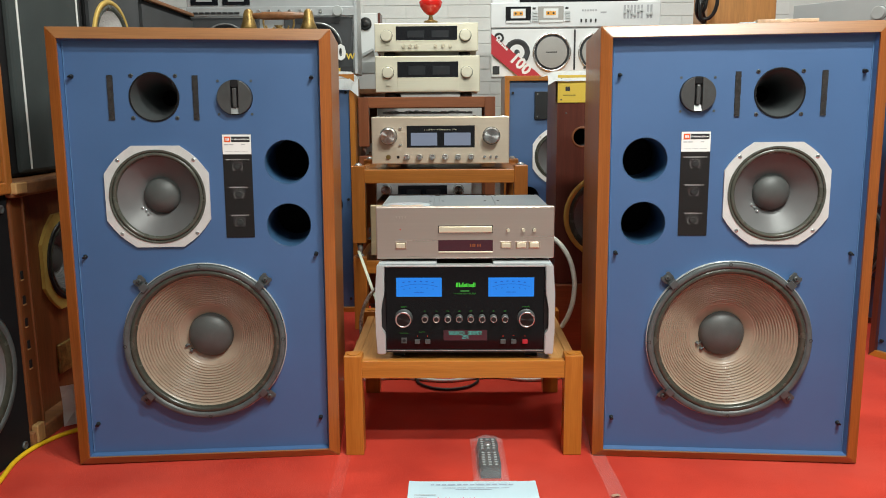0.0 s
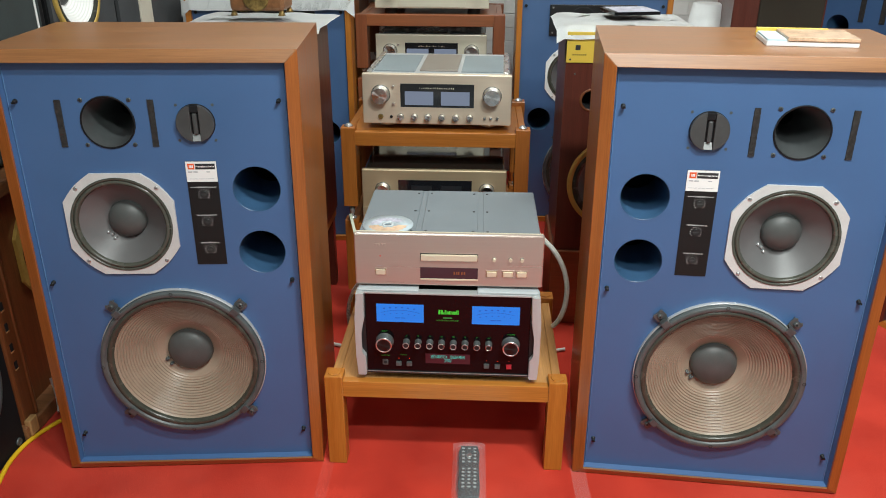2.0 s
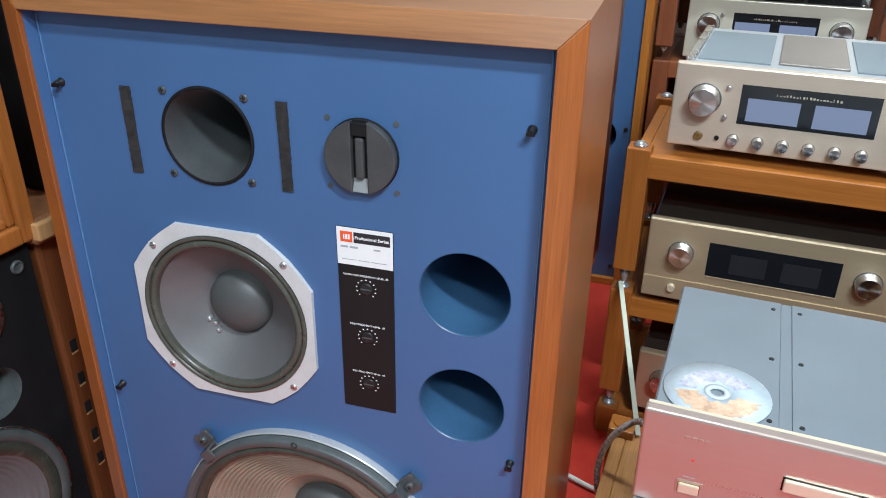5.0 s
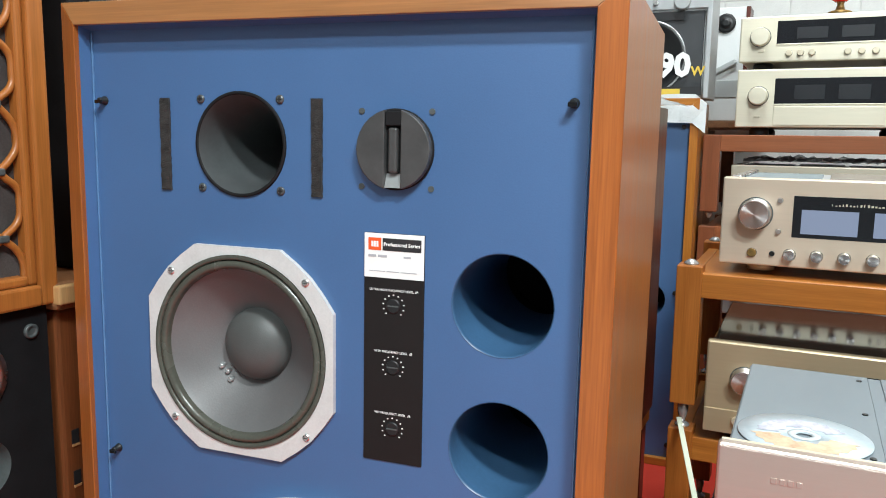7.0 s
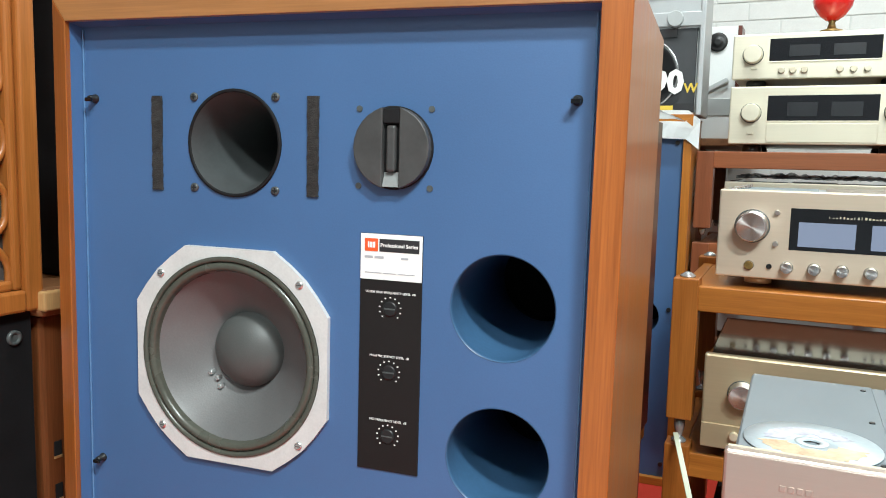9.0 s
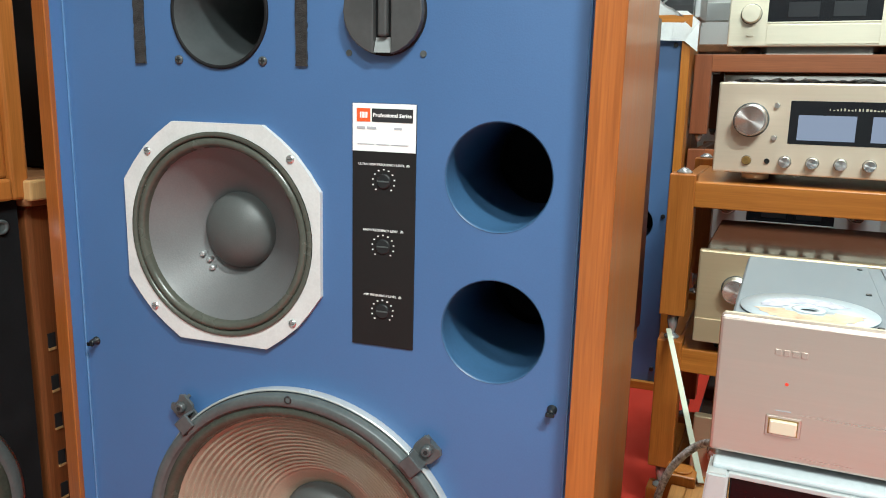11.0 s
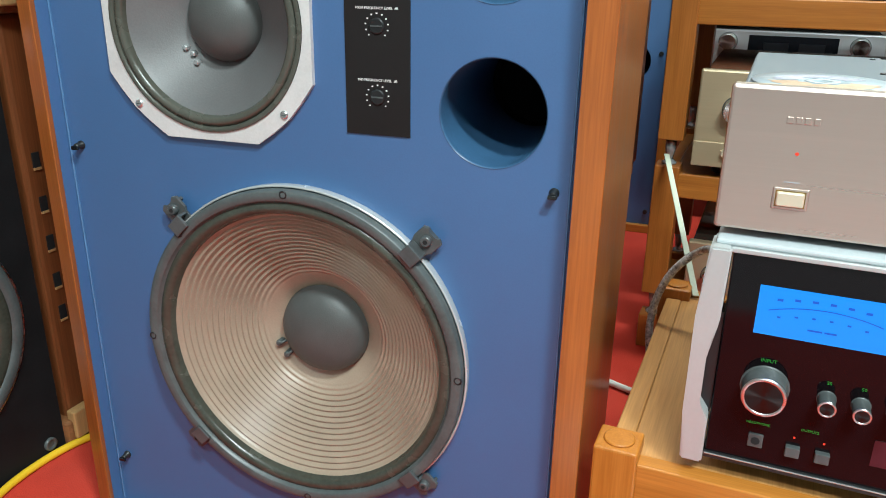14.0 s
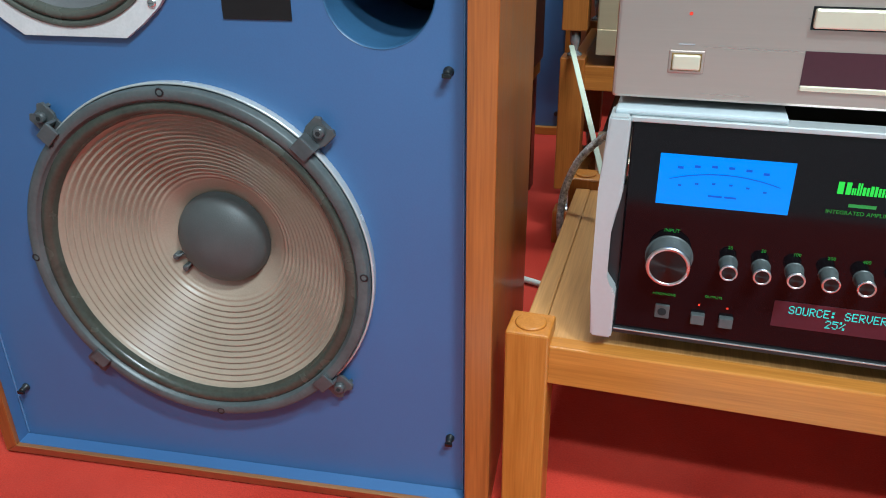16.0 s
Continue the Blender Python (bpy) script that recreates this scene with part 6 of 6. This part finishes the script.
gs = thing("grille_speaker", pose(-1.160, 2.20, 0.704, 0, 0, 90), "tall dark green cloth speaker with thin white lines", "loudspeaker")
part("body", slab(-0.245, 0.235, 0.012, 0.45, 0.0, 1.02, r=0.012), BLACKM, gs)
part("grille", slab(-0.205, 0.195, 0.0, 0.02, 0.010, 1.005, r=0.01), GRILLE, gs, "dark green grille cloth")
for x in (-0.158, 0.168):
    part("white_line", slab(x - 0.0035, x + 0.0035, -0.002, 0.001, 0.020, 1.0), WHITEP, gs)
for yc, hwid, top, lab in ((2.655, 0.205, 1.45, "dark grey speaker with a tan-rimmed white cone driver"), (3.155, 0.285, 1.285, "dark grey cloth speaker with a thin wooden top edge")):
    g = thing("grey_speaker", facing_east(-1.165, yc), lab, "loudspeaker")
    holes = [ring_pts(-0.045, 1.100, 0.126)] if yc < 3 else []
    part("body", shell(-hwid, hwid, 0.012, 0.45, 0.0, top, holes), BLACKM, g)
    bm = bmesh.new()
    sheet_with_holes(bm, [(-hwid + 0.01, 0.02), (hwid - 0.01, 0.02), (hwid - 0.01, top - 0.02), (-hwid + 0.01, top - 0.02)], holes, 0.0)
    res = bmesh.ops.extrude_face_region(bm, geom=list(bm.faces))
    bmesh.ops.translate(bm, vec=(0, 0.011, 0), verts=[v for v in res["geom"] if isinstance(v, bmesh.types.BMVert)])
    part("grille", bm, GRILLEG, g, "grey grille cloth")
    if yc < 3:
        ring_driver(g, -0.045, 1.100, 0.140, GOLDR, WHITEP, "driver")
    else:
        part("top_edge", slab(-hwid, hwid, -0.004, 0.45, top, top + 0.014, r=0.003), WALNUT_Y, g)
        part("cream_strip", slab(-0.12, -0.02, -0.006, 0.002, 0.02, 1.06, r=0.002), CREAMP, g)

tg = thing("paper_tag", pose(-1.065, 2.00, 0.0, 0, 0, 20), "crumpled white paper tag with a faint red print", "paper")
bm = bmesh.new()
g = [[bm.verts.new((-0.045 + 0.03 * i, 0.012 * math.sin(2.1 * i + 1.3 * j), 0.012 + 0.04 * j + 0.006 * math.sin(3 * i))) for i in range(4)] for j in range(4)]
for j in range(3):
    for i in range(3):
        bm.faces.new((g[j][i], g[j][i + 1], g[j + 1][i + 1], g[j + 1][i]))
bmesh.ops.solidify(bm, geom=list(bm.faces), thickness=0.0015)
part("sheet", bm, CLOTHW, tg)


# ---- behind and beside the right monitor ----
ds = thing("dark_cabinet", pose(1.28, 3.02, 0, 0, 0, -8), "tall dark brown cabinet speaker with a brown-black front", "loudspeaker")
part("body", slab(-0.36, -0.060, 0.01, 0.45, 0.0, 1.17, r=0.004), MAHOG, ds)
part("grille", slab(-0.275, -0.068, -0.004, 0.02, 0.03, 1.14, r=0.004), mat("brown_black_cloth", (0.030, 0.024, 0.015), 0.9, var=0.2, fine=600, bump=0.3), ds, "brown-black cloth front")
tagged(part("wooden_box", slab(-0.125, 0.125, 0.0, 0.25, 0.0, 0.30, r=0.004), GOLDOAK, m=pose(1.05, 3.02, 1.172, 0, 0, -4)), "light oak box standing on a dark cabinet", "box")
tu = thing("silver_tuner", pose(1.60, 3.42, 1.170, 0, 0, -50), "silver tuner with small switches standing on a blue monitor", "tuner")
part("body", slab(-0.20, 0.20, 0.01, 0.28, 0.012, 0.15, r=0.003), BLACKM, tu)
part("front_panel", slab(-0.205, 0.205, -0.004, 0.014, 0.010, 0.152, r=0.002), SILVP, tu)
for k in range(9):
    knob(tu, -0.17 + 0.032 * k, 0.05, 0.007, 0.012, ALU, y=-0.004, seg=18)
knob(tu, 0.16, 0.085, 0.026, 0.02, SILVER, y=-0.004)
feet(tu, 0.16, 0.28, 0.0, 0.012, BLACKP, 0.015)
tagged(tube("black_cable", [(0.975, 3.12, 1.178), (0.93, 3.06, 1.20), (0.88, 2.97, 1.27), (0.90, 2.97, 1.20), (0.92, 2.96, 1.31), (0.89, 2.99, 1.23), (0.915, 2.98, 1.34), (0.87, 2.98, 1.25), (0.93, 3.07, 1.19), (0.97, 3.16, 1.178)], 0.007, BLACKP), "tangled black cables on a dark cabinet", "cable")
rear_blue_speaker(pose(1.62, 2.42, 0, 0, 0, -62), -1, "blue-fronted floor speaker facing the aisle with a big grey cone", MAHOG)


def corner_monitor(m):
    c = thing("corner_monitor", m, "tall blue monitor with dark slots, turned to the aisle", "loudspeaker")
    hw, h = 0.32, 1.168
    cabinet(c, hw, h, -0.016, 0.36, 0.022, MAHOG, MAHOG)
    i, j = hw - 0.022, 0.022
    bm = bmesh.new()
    sheet_with_holes(bm, [(-i, j), (i, j), (i, h - j), (-i, h - j)], [ring_pts(-0.235, 0.905, 0.045), ring_pts(-0.065, 0.735, 0.108), ring_pts(0.0, 0.33, 0.186)], 0.0)
    part("baffle", bm, BLUE, c, "blue front board")
    port(c, -0.235, 0.905, 0.045)
    mid10(c, -0.065, 0.735, WHITEP)
    woofer15(c, 0.0, 0.33, CONE10)
    for x in (-0.150, -0.070, 0.085):
        part("fastener_strip", slab(x - 0.010, x + 0.010, -0.003, 0.001, 0.93, 1.06, r=0.001), VELCRO, c)
    bm = bmesh.new()
    lathe(bm, [(0.055, 0.0), (0.055, -0.003), (0.040, -0.001), (0.020, 0.0005)], 0.005, -0.004, 1.0, 40, cap=True)
    part("horn", bm, HORNG, c, "grey round horn mouth")


corner_monitor(pose(1.585, 3.255, 0, 0, 0, -50))
bm = bmesh.new()
lathe_z(bm, [(0.10, 0.0), (0.105, 0.3), (0.085, 0.6), (0.09, 0.85), (0.06, 0.99)], 0, 0, 0, 28)
for v in bm.verts:
    v.co += Vector((1, 0.6, 0)) * 0.02 * noise.noise(v.co * 12)
tagged(part("draped_cover", bm, CLOTHW, m=pose(0.93, 3.42, 0.0)), "white cloth cover draped over an upright stand", "cover")


# ---- bricks of the back wall ----
bw, bh, gap = 0.226, 0.065, 0.003
me_brick = None
rows = 21
for r in range(rows):
    for c in range(14):
        x = -1.45 + (bw + gap) * c + (0.5 * bw if r % 2 else 0)
        z = 0.66 + (bh + gap) * r
        if me_brick is None:
            bb = slab(-bw / 2, bw / 2, -0.003, 0.0, -bh / 2, bh / 2, r=0.002, seg=1)
            me_brick = part("brick", bb, BRICKW, wall_n, m=pose(x, YB, z))
        else:
            again(me_brick, wall_n, pose(x, YB - 0.0005 * ((r * 7 + c * 3) % 4), z))
